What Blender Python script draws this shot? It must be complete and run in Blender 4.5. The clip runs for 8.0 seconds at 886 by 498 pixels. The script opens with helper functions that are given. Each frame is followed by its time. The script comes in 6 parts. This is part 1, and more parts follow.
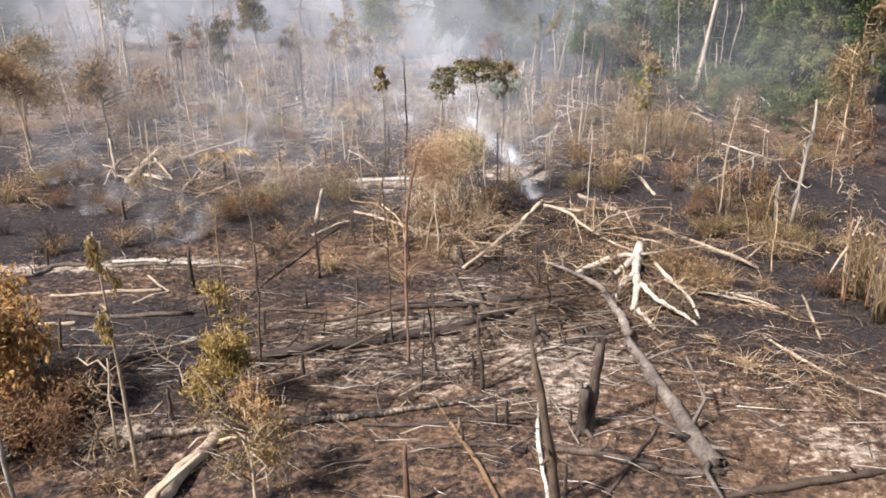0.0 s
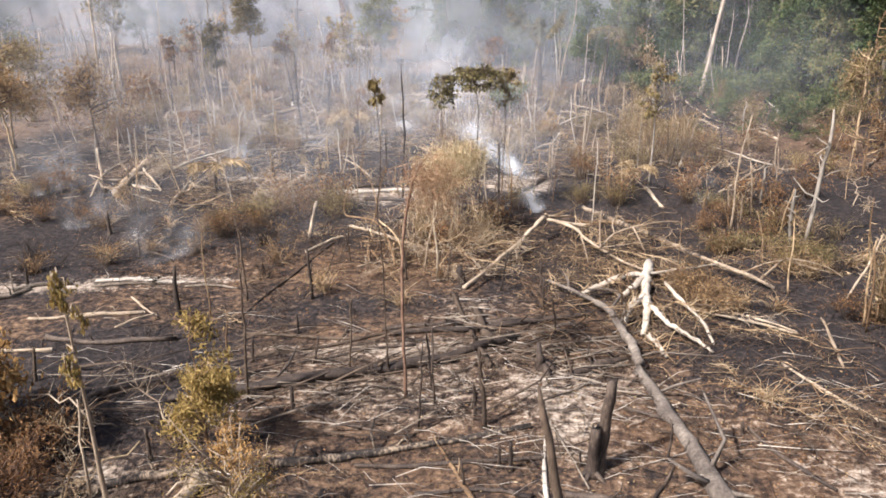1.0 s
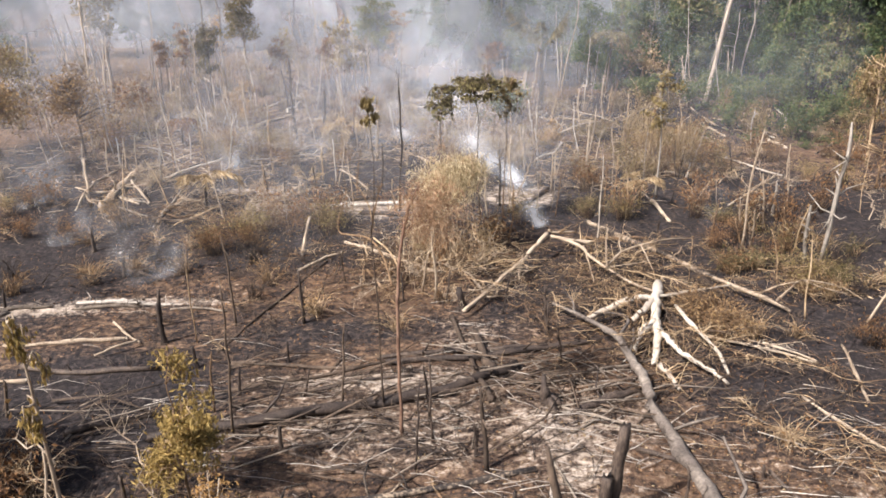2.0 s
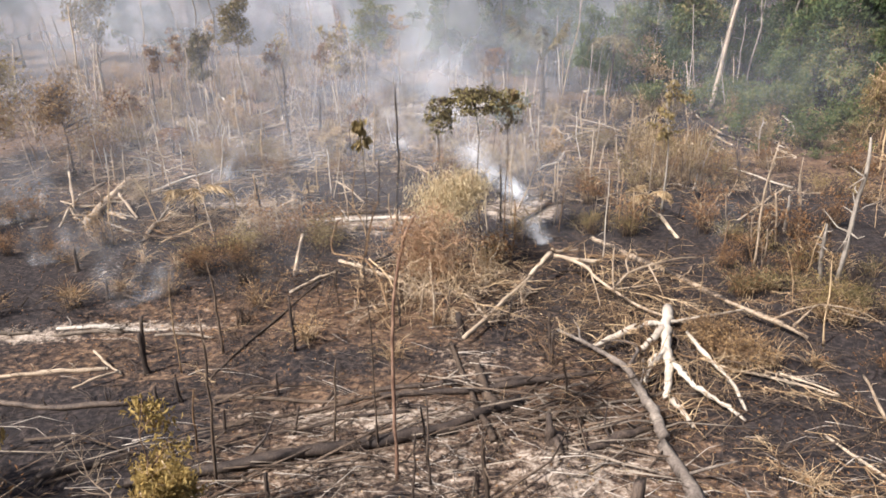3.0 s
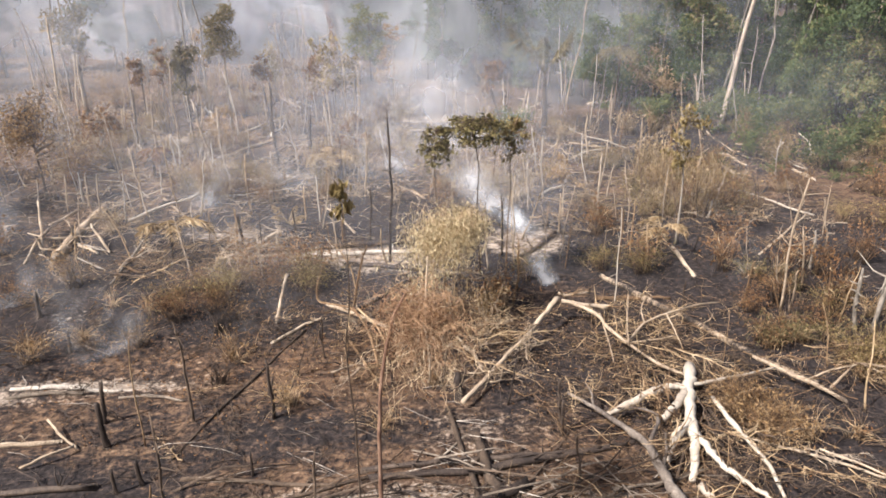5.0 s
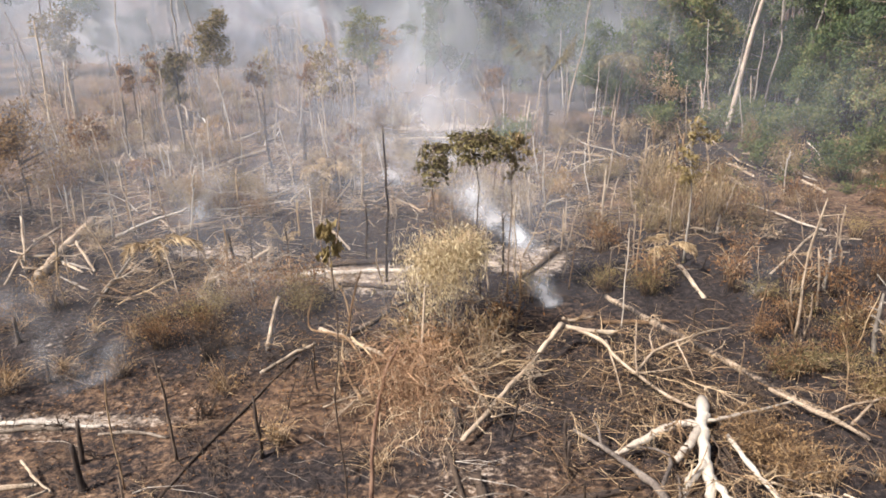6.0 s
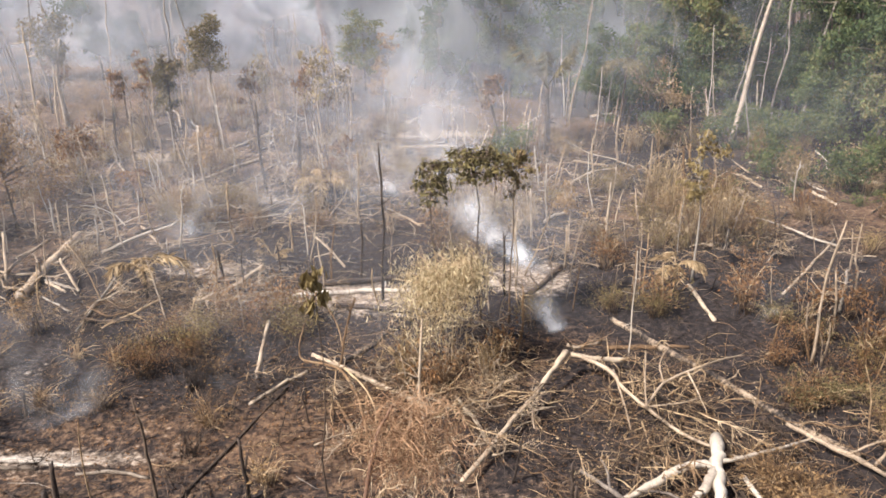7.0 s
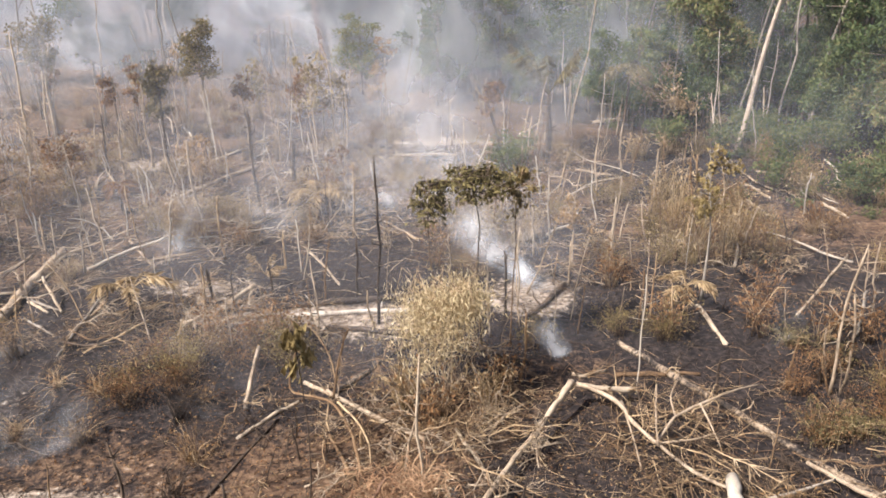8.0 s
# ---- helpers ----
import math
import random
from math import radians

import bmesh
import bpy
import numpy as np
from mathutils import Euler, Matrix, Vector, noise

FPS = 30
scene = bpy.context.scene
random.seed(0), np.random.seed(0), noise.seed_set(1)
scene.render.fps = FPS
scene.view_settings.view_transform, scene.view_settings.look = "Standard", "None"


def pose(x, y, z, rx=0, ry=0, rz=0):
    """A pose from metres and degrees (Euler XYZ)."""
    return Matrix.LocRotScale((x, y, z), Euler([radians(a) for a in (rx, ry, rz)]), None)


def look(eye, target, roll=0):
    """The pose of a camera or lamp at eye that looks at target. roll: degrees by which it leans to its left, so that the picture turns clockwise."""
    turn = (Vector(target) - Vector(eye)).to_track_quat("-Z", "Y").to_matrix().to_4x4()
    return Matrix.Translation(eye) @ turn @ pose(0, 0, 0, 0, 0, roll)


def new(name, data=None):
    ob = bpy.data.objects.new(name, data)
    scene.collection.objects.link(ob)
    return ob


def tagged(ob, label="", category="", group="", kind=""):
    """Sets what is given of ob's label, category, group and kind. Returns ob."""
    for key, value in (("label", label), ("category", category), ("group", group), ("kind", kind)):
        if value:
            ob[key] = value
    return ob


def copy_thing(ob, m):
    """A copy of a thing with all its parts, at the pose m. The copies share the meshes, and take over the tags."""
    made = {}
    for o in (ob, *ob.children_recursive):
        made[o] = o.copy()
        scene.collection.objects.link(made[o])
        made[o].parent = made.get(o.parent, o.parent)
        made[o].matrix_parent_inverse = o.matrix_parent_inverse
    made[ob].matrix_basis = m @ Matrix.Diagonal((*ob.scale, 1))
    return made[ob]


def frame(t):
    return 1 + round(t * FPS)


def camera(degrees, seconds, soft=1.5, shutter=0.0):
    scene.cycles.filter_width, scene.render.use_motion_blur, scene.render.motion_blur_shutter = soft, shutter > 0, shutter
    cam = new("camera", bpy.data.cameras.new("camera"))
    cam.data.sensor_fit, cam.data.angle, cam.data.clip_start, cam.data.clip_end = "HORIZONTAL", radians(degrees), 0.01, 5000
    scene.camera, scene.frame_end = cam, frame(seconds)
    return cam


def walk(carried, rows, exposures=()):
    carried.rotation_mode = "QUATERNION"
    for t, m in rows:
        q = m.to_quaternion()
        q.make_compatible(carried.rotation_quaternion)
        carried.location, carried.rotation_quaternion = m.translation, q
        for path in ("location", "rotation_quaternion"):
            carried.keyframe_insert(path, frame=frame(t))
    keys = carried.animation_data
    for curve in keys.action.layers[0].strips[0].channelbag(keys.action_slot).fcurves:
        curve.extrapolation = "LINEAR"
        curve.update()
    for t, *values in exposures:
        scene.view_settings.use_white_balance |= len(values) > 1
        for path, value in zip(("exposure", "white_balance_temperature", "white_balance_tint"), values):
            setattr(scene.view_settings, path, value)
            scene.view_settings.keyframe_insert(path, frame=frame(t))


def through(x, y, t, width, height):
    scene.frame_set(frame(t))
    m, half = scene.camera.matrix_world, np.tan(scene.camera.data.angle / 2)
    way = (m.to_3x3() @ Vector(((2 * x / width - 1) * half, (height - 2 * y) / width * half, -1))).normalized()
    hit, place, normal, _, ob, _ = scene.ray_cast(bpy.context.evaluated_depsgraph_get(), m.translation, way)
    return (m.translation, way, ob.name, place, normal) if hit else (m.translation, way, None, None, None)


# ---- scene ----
cam = camera(60.0, 8.0, soft=1.75)
PATH = [
    (0, (0.010, -0.010, 12.969), (0.009, 9.225, 9.132), -0.87),
    (0.5, (0.023, 0.853, 13.005), (0.024, 10.087, 9.168), -0.90),
    (1, (0.039, 1.709, 13.061), (0.043, 10.944, 9.223), -0.92),
    (1.5, (0.057, 2.560, 13.133), (0.065, 11.794, 9.294), -0.95),
    (2, (0.078, 3.404, 13.220), (0.090, 12.638, 9.381), -0.97),
    (2.5, (0.100, 4.243, 13.320), (0.116, 13.476, 9.479), -1.00),
    (3, (0.123, 5.077, 13.431), (0.144, 14.309, 9.589), -1.02),
    (3.5, (0.148, 5.905, 13.551), (0.174, 15.137, 9.706), -1.04),
    (4, (0.173, 6.729, 13.677), (0.204, 15.959, 9.831), -1.06),
    (4.5, (0.198, 7.548, 13.809), (0.235, 16.777, 9.959), -1.08),
    (5, (0.223, 8.363, 13.943), (0.267, 17.590, 10.090), -1.10),
    (5.5, (0.248, 9.173, 14.078), (0.298, 18.399, 10.220), -1.11),
    (6, (0.273, 9.980, 14.212), (0.329, 19.203, 10.349), -1.13),
    (6.5, (0.296, 10.783, 14.343), (0.358, 20.004, 10.474), -1.14),
    (7, (0.318, 11.582, 14.469), (0.387, 20.800, 10.592), -1.15),
    (7.5, (0.338, 12.379, 14.587), (0.414, 21.593, 10.703), -1.16),
    (8, (0.356, 13.172, 14.696), (0.439, 22.383, 10.803), -1.17),
]
walk(cam, [(t, look(eye, target, roll)) for t, eye, target, roll in PATH], [(0, 1.06, 6180, 10), (3, 1.01, 6280, 10), (8, 0.98, 6370, 10)])

# ---- light ----
SUN_FROM = Vector((-0.75, -0.45, 1.0)).normalized()
world = bpy.data.worlds.new("sky")
scene.world = world
world.use_nodes = True
wn = world.node_tree.nodes
sky = wn.new("ShaderNodeTexSky")
sky.sky_type = "NISHITA"
sky.sun_disc = False
sky.sun_elevation = math.asin(SUN_FROM.z)
sky.sun_rotation = math.atan2(SUN_FROM.x, SUN_FROM.y)
sky.dust_density = 4.0
wn["Background"].inputs["Strength"].default_value = 0.095
world.node_tree.links.new(sky.outputs["Color"], wn["Background"].inputs["Color"])
sun = new("sun", bpy.data.lights.new("sun", "SUN"))
sun.data.energy = 5.0
sun.data.angle = radians(1.5)
sun.data.color = (1.0, 0.965, 0.935)
sun.matrix_world = look(SUN_FROM * 100, (0, 0, 0))

# ---- materials ----
MATS = {}


def links_of(m):
    return m.node_tree.nodes, m.node_tree.links


def ramp_between(n, l, fac, stops):
    r = n.new("ShaderNodeValToRGB")
    els = r.color_ramp.elements
    while len(els) < len(stops):
        els.new(0.5)
    for e, (p, c) in zip(els, stops):
        e.position = p
        e.color = (*c, 1)
    l.new(fac, r.inputs["Fac"])
    return r.outputs["Color"]


def noise_of(n, l, scale, detail=4.0, stretch=(1, 1, 1), rough=0.6, distort=0.0):
    tc = n.new("ShaderNodeTexCoord")
    mp = n.new("ShaderNodeMapping")
    mp.inputs["Scale"].default_value = stretch
    l.new(tc.outputs["Object"], mp.inputs["Vector"])
    nz = n.new("ShaderNodeTexNoise")
    nz.inputs["Scale"].default_value = scale
    nz.inputs["Detail"].default_value = detail
    nz.inputs["Roughness"].default_value = rough
    nz.inputs["Distortion"].default_value = distort
    l.new(mp.outputs["Vector"], nz.inputs["Vector"])
    return nz.outputs["Fac"]


def add_math(n, l, op, a, b):
    m = n.new("ShaderNodeMath")
    m.operation = op
    for k, v in enumerate((a, b)):
        if isinstance(v, (int, float)):
            m.inputs[k].default_value = v
        else:
            l.new(v, m.inputs[k])
    return m.outputs[0]


def wood(name, stops, scale=5.0, stretch=(1, 1, 0.25), rough=0.85, bump=0.35, vary=0.35):
    """Bark or bare wood: long streaks, blotches at a larger scale, and a difference from piece to piece."""
    m = bpy.data.materials.new(name)
    m.use_nodes = True
    n, l = links_of(m)
    b = n["Principled BSDF"]
    fine = noise_of(n, l, scale * 4, 5, stretch, 0.65)
    big = noise_of(n, l, scale * 0.35, 3, (1, 1, 1), 0.55)
    info = n.new("ShaderNodeObjectInfo")
    geo = n.new("ShaderNodeNewGeometry")
    rnd = add_math(n, l, "ADD", add_math(n, l, "MULTIPLY", info.outputs["Random"], 0.5), add_math(n, l, "MULTIPLY", geo.outputs["Random Per Island"], 0.5))
    f = add_math(n, l, "ADD", add_math(n, l, "MULTIPLY", fine, 0.5), add_math(n, l, "MULTIPLY", big, 0.5))
    f = add_math(n, l, "ADD", f, add_math(n, l, "MULTIPLY", add_math(n, l, "SUBTRACT", rnd, 0.5), vary))
    l.new(ramp_between(n, l, f, stops), b.inputs["Base Color"])
    b.inputs["Roughness"].default_value = rough
    b.inputs["Specular IOR Level"].default_value = 0.25
    bp = n.new("ShaderNodeBump")
    bp.inputs["Strength"].default_value = bump
    bp.inputs["Distance"].default_value = 0.02
    l.new(fine, bp.inputs["Height"])
    l.new(bp.outputs["Normal"], b.inputs["Normal"])
    MATS[name] = m
    return m


wood("char", [(0.3, (0.012, 0.009, 0.008)), (0.50, (0.042, 0.029, 0.022)), (0.72, (0.135, 0.096, 0.070))], rough=0.7, bump=0.6, vary=0.25)
wood("pale", [(0.22, (0.05, 0.035, 0.025)), (0.40, (0.19, 0.135, 0.09)), (0.52, (0.32, 0.24, 0.165)), (0.74, (0.50, 0.40, 0.29))])
wood("white", [(0.25, (0.11, 0.085, 0.065)), (0.42, (0.28, 0.22, 0.165)), (0.7, (0.50, 0.41, 0.315))])
wood("tan", [(0.2, (0.040, 0.023, 0.013)), (0.5, (0.165, 0.098, 0.052)), (0.78, (0.50, 0.36, 0.21))], vary=0.7)
wood("brown", [(0.3, (0.020, 0.014, 0.011)), (0.5, (0.065, 0.044, 0.030)), (0.75, (0.16, 0.11, 0.075))])
wood("redbark", [(0.3, (0.03, 0.019, 0.014)), (0.5, (0.105, 0.056, 0.036)), (0.75, (0.24, 0.145, 0.095))])
wood("grey", [(0.3, (0.09, 0.075, 0.06)), (0.5, (0.21, 0.175, 0.14)), (0.75, (0.38, 0.325, 0.265))])
wood("bark", [(0.3, (0.045, 0.034, 0.026)), (0.5, (0.125, 0.095, 0.070)), (0.72, (0.27, 0.215, 0.165))], bump=0.7)
wood("ash", [(0.3, (0.14, 0.11, 0.09)), (0.5, (0.40, 0.34, 0.28)), (0.7, (0.62, 0.55, 0.46))], bump=0.8)
wood("mixed", [(0.40, (0.014, 0.011, 0.010)), (0.49, (0.045, 0.034, 0.027)), (0.56, (0.24, 0.175, 0.12)), (0.72, (0.46, 0.36, 0.25))], scale=3.0, vary=0.1)
wood("worn_bark", [(0.28, (0.03, 0.024, 0.020)), (0.42, (0.080, 0.062, 0.050)), (0.56, (0.145, 0.115, 0.092)), (0.74, (0.32, 0.265, 0.21))], scale=3.0, bump=0.9, vary=0.15)
wood("bone", [(0.25, (0.17, 0.135, 0.105)), (0.42, (0.33, 0.27, 0.21)), (0.7, (0.52, 0.45, 0.36))], vary=0.2)
wood("golden", [(0.2, (0.07, 0.042, 0.024)), (0.5, (0.29, 0.195, 0.11)), (0.78, (0.64, 0.49, 0.32))], vary=0.6)
wood("rust_vine_stem", [(0.2, (0.035, 0.016, 0.009)), (0.5, (0.145, 0.070, 0.035)), (0.78, (0.38, 0.23, 0.13))], vary=0.8)


def foliage(name, stops, through=0.35, vary=0.7, each=0.25):
    """Leaves: tints differ from leaf to leaf and from clump to clump; some light passes through."""
    m = bpy.data.materials.new(name)
    m.use_nodes = True
    n, l = links_of(m)
    b = n["Principled BSDF"]
    geo = n.new("ShaderNodeNewGeometry")
    info = n.new("ShaderNodeObjectInfo")
    big = noise_of(n, l, 1.1, 3)
    f = add_math(n, l, "ADD", add_math(n, l, "MULTIPLY", geo.outputs["Random Per Island"], vary), add_math(n, l, "MULTIPLY", big, 1.0 - vary * 0.5))
    f = add_math(n, l, "ADD", f, add_math(n, l, "MULTIPLY", info.outputs["Random"], each))
    f = add_math(n, l, "SUBTRACT", f, 0.125 + each * 0.5)
    col = ramp_between(n, l, f, stops)
    l.new(col, b.inputs["Base Color"])
    b.inputs["Roughness"].default_value = 0.75
    b.inputs["Specular IOR Level"].default_value = 0.12
    tr = n.new("ShaderNodeBsdfTranslucent")
    l.new(col, tr.inputs["Color"])
    mx = n.new("ShaderNodeMixShader")
    mx.inputs["Fac"].default_value = through
    l.new(b.outputs["BSDF"], mx.inputs[1])
    l.new(tr.outputs["BSDF"], mx.inputs[2])
    l.new(mx.outputs["Shader"], n["Material Output"].inputs["Surface"])
    MATS[name] = m


foliage("green_leaf", [(0.1, (0.035, 0.050, 0.020)), (0.5, (0.085, 0.105, 0.040)), (0.9, (0.17, 0.17, 0.065))])
foliage("forest_leaf", [(0.1, (0.026, 0.040, 0.020)), (0.5, (0.080, 0.108, 0.046)), (0.75, (0.16, 0.175, 0.070)), (0.95, (0.24, 0.20, 0.09))], vary=0.5, each=0.7)
foliage("olive_leaf", [(0.1, (0.07, 0.050, 0.022)), (0.5, (0.18, 0.128, 0.052)), (0.9, (0.34, 0.255, 0.115))], each=0.4)
foliage("orange_leaf", [(0.1, (0.085, 0.048, 0.023)), (0.5, (0.225, 0.135, 0.064)), (0.9, (0.42, 0.27, 0.13))], each=0.4)
foliage("brown_leaf", [(0.1, (0.06, 0.030, 0.015)), (0.5, (0.19, 0.096, 0.042)), (0.9, (0.33, 0.19, 0.095))])
foliage("dark_leaf", [(0.1, (0.040, 0.034, 0.018)), (0.5, (0.11, 0.088, 0.042)), (0.9, (0.21, 0.16, 0.075))])
foliage("amber_leaf", [(0.1, (0.13, 0.068, 0.026)), (0.5, (0.34, 0.19, 0.07)), (0.9, (0.54, 0.34, 0.14))])
foliage("yellow_leaf", [(0.1, (0.10, 0.068, 0.025)), (0.5, (0.25, 0.172, 0.056)), (0.9, (0.43, 0.30, 0.11))])
foliage("dull_leaf", [(0.1, (0.05, 0.042, 0.022)), (0.5, (0.125, 0.10, 0.048)), (0.9, (0.23, 0.18, 0.085))])
foliage("canopy_leaf", [(0.1, (0.055, 0.046, 0.022)), (0.5, (0.155, 0.125, 0.055)), (0.9, (0.29, 0.23, 0.10))])
foliage("pale_straw", [(0.1, (0.20, 0.145, 0.080)), (0.5, (0.43, 0.33, 0.185)), (0.9, (0.68, 0.56, 0.36))])
foliage("straw", [(0.1, (0.10, 0.066, 0.036)), (0.5, (0.31, 0.21, 0.108)), (0.9, (0.56, 0.42, 0.25))])

# burnt earth: char, scorched litter and pale ash, told apart by patches of their own
m = bpy.data.materials.new("burnt_earth")
m.use_nodes = True
n, l = links_of(m)
b = n["Principled BSDF"]
att = n.new("ShaderNodeAttribute")
att.attribute_name = "ash"
att2 = n.new("ShaderNodeAttribute")
att2.attribute_name = "litter"
fine = noise_of(n, l, 5.0, 8, (1, 1, 1), 0.72)
streak = noise_of(n, l, 1.7, 7, (0.65, 1.25, 1), 0.68, 0.9)
grit = noise_of(n, l, 22.0, 4, (1, 1, 1), 0.7)
mid = add_math(n, l, "ADD", add_math(n, l, "MULTIPLY", fine, 0.55), add_math(n, l, "MULTIPLY", streak, 0.45))
char_col = ramp_between(n, l, fine, [(0.33, (0.009, 0.0075, 0.008)), (0.51, (0.026, 0.0205, 0.0195)), (0.69, (0.078, 0.058, 0.050))])
litter_col = ramp_between(n, l, mid, [(0.34, (0.018, 0.011, 0.007)), (0.46, (0.068, 0.039, 0.024)), (0.57, (0.155, 0.095, 0.058)), (0.7, (0.34, 0.232, 0.152))])
ash_col = ramp_between(n, l, mid, [(0.34, (0.05, 0.037, 0.030)), (0.46, (0.18, 0.135, 0.102)), (0.56, (0.36, 0.285, 0.22)), (0.68, (0.60, 0.51, 0.42))])


def mask(n, l, a, nz, width, lo, hi):
    s = add_math(n, l, "ADD", a, add_math(n, l, "MULTIPLY", add_math(n, l, "SUBTRACT", nz, 0.5), width))
    r = n.new("ShaderNodeMapRange")
    r.interpolation_type = "SMOOTHSTEP"
    r.inputs["From Min"].default_value = lo
    r.inputs["From Max"].default_value = hi
    l.new(s, r.inputs["Value"])
    return r.outputs["Result"]


def mix_col(n, l, fac, a, c):
    mx = n.new("ShaderNodeMix")
    mx.data_type = "RGBA"
    l.new(fac, mx.inputs[0])
    l.new(a, mx.inputs[6])
    l.new(c, mx.inputs[7])
    return mx.outputs[2]


c1 = mix_col(n, l, mask(n, l, att2.outputs["Fac"], mid, 2.2, 0.30, 0.70), char_col, litter_col)
c2 = mix_col(n, l, mask(n, l, att.outputs["Fac"], mid, 2.2, 0.35, 0.80), c1, ash_col)
l.new(c2, b.inputs["Base Color"])
b.inputs["Roughness"].default_value = 0.95
b.inputs["Specular IOR Level"].default_value = 0.15
bp = n.new("ShaderNodeBump")
bp.inputs["Strength"].default_value = 0.9
bp.inputs["Distance"].default_value = 0.06
l.new(add_math(n, l, "ADD", fine, add_math(n, l, "MULTIPLY", grit, 0.5)), bp.inputs["Height"])
l.new(bp.outputs["Normal"], b.inputs["Normal"])
MATS["burnt_earth"] = m


def smoke_material(name, scale, lo, hi, tint):
    """Thin smoke: scatters light both ways where it is dense and lets the rest pass."""
    m = bpy.data.materials.new(name)
    m.use_nodes = True
    n, l = links_of(m)
    n.remove(n["Principled BSDF"])
    att = n.new("ShaderNodeAttribute")
    att.attribute_name = "thickness"
    nz = noise_of(n, l, scale, 5, (1, 1, 0.8), 0.55, 0.5)
    r = n.new("ShaderNodeMapRange")
    r.interpolation_type = "SMOOTHSTEP"
    r.inputs["From Min"].default_value = 0.25
    r.inputs["From Max"].default_value = 0.75
    r.inputs["To Min"].default_value = lo
    r.inputs["To Max"].default_value = hi
    l.new(nz, r.inputs["Value"])
    alpha = add_math(n, l, "MULTIPLY", att.outputs["Fac"], r.outputs["Result"])
    d = n.new("ShaderNodeBsdfDiffuse")
    t = n.new("ShaderNodeBsdfTranslucent")
    d.inputs["Color"].default_value = t.inputs["Color"].default_value = (*tint, 1)
    both = n.new("ShaderNodeMixShader")
    l.new(d.outputs[0], both.inputs[1])
    l.new(t.outputs[0], both.inputs[2])
    clear = n.new("ShaderNodeBsdfTransparent")
    mx = n.new("ShaderNodeMixShader")
    l.new(alpha, mx.inputs["Fac"])
    l.new(clear.outputs[0], mx.inputs[1])
    l.new(both.outputs[0], mx.inputs[2])
    l.new(mx.outputs[0], n["Material Output"].inputs["Surface"])
    MATS[name] = m


smoke_material("thin_smoke", 0.13, 0.15, 1.0, (0.90, 0.92, 0.985))
smoke_material("plume_smoke", 0.5, 0.25, 1.0, (0.95, 0.95, 0.97))


# ---- mesh building ----
RNG = np.random.default_rng(7)


def unit(v):
    return v / np.maximum(np.linalg.norm(v, axis=-1, keepdims=True), 1e-9)


def tubes(P, R, sides=5, knobby=0.0, rng=RNG):
    """k tubes along polylines P (k, n, 3) with radii R (k, n): vertices and quads, ends closed by collapsing rings."""
    P = np.asarray(P, float)
    R = np.asarray(R, float)
    if P.ndim == 2:
        P, R = P[None], R[None]
    k, n, _ = P.shape
    T = unit(np.gradient(P, axis=1))
    mean = unit(P[:, -1] - P[:, 0])
    ref = np.where(np.abs(mean[:, 2:3]) > 0.75, np.array([[1.0, 0, 0]]), np.array([[0, 0, 1.0]]))[:, None]
    A = unit(np.cross(T, ref))
    B = np.cross(T, A)
    ang = np.linspace(0, 2 * np.pi, sides, endpoint=False)
    rr = R[:, :, None] * (1 + knobby * rng.normal(size=(k, n, sides)))
    V = P[:, :, None] + rr[..., None] * (np.cos(ang)[:, None] * A[:, :, None] + np.sin(ang)[:, None] * B[:, :, None])
    base = (np.arange(k) * n * sides)[:, None, None] + (np.arange(n - 1) * sides)[None, :, None]
    i = np.arange(sides)[None, None]
    j = (i + 1) % sides
    F = np.stack([base + i, base + j, base + sides + j, base + sides + i], -1).reshape(-1, 4)
    caps = []
    if k < 400 and sides >= 3:
        for q in range(k):
            o = q * n * sides
            caps.append(list(range(o + sides - 1, o - 1, -1)))
            caps.append(list(range(o + (n - 1) * sides, o + n * sides)))
    return V.reshape(-1, 3), F.tolist() + caps


def leaves(C, D, size, width=0.42, fold=0.15, rng=RNG):
    """One folded leaf blade at each centre C along D."""
    C, D = np.asarray(C, float), unit(np.asarray(D, float))
    k = len(C)
    size = np.broadcast_to(size, (k,))[:, None]
    S = unit(np.cross(D, rng.normal(size=(k, 3))))
    N = np.cross(D, S)
    V = np.stack([C - D * size * 0.5, C + S * size * width * 0.5 + N * size * fold, C + D * size * 0.5, C - S * size * width * 0.5 + N * size * fold], 1)
    return V.reshape(-1, 3), np.arange(4 * k).reshape(k, 4).tolist()


def merge(*pieces):
    V, F, o = [], [], 0
    for v, f in pieces:
        V.append(v)
        F += [[a + o for a in q] for q in f]
        o += len(v)
    return np.concatenate(V), F


def mesh_of(name, vf, material, smooth=True):
    me = bpy.data.meshes.new(name)
    me.from_pydata(np.asarray(vf[0]).tolist(), [], vf[1])
    me.materials.append(MATS[material])
    if smooth:
        me.polygons.foreach_set("use_smooth", [True] * len(me.polygons))
    me.update()
    return me


def part(name, vf, material, parent, label="", smooth=True, kind=""):
    ob = new(name, mesh_of(name, vf, material, smooth))
    ob.parent = parent
    if kind:
        ob["kind"] = kind
    if label:
        ob["label"] = label
    return ob


def thing(name, at, label, category, group="", kind=""):
    ob = new(name)
    ob.empty_display_size = 0.3
    ob.matrix_basis = Matrix.Translation(Vector(at))
    return tagged(ob, label, category, group, kind)


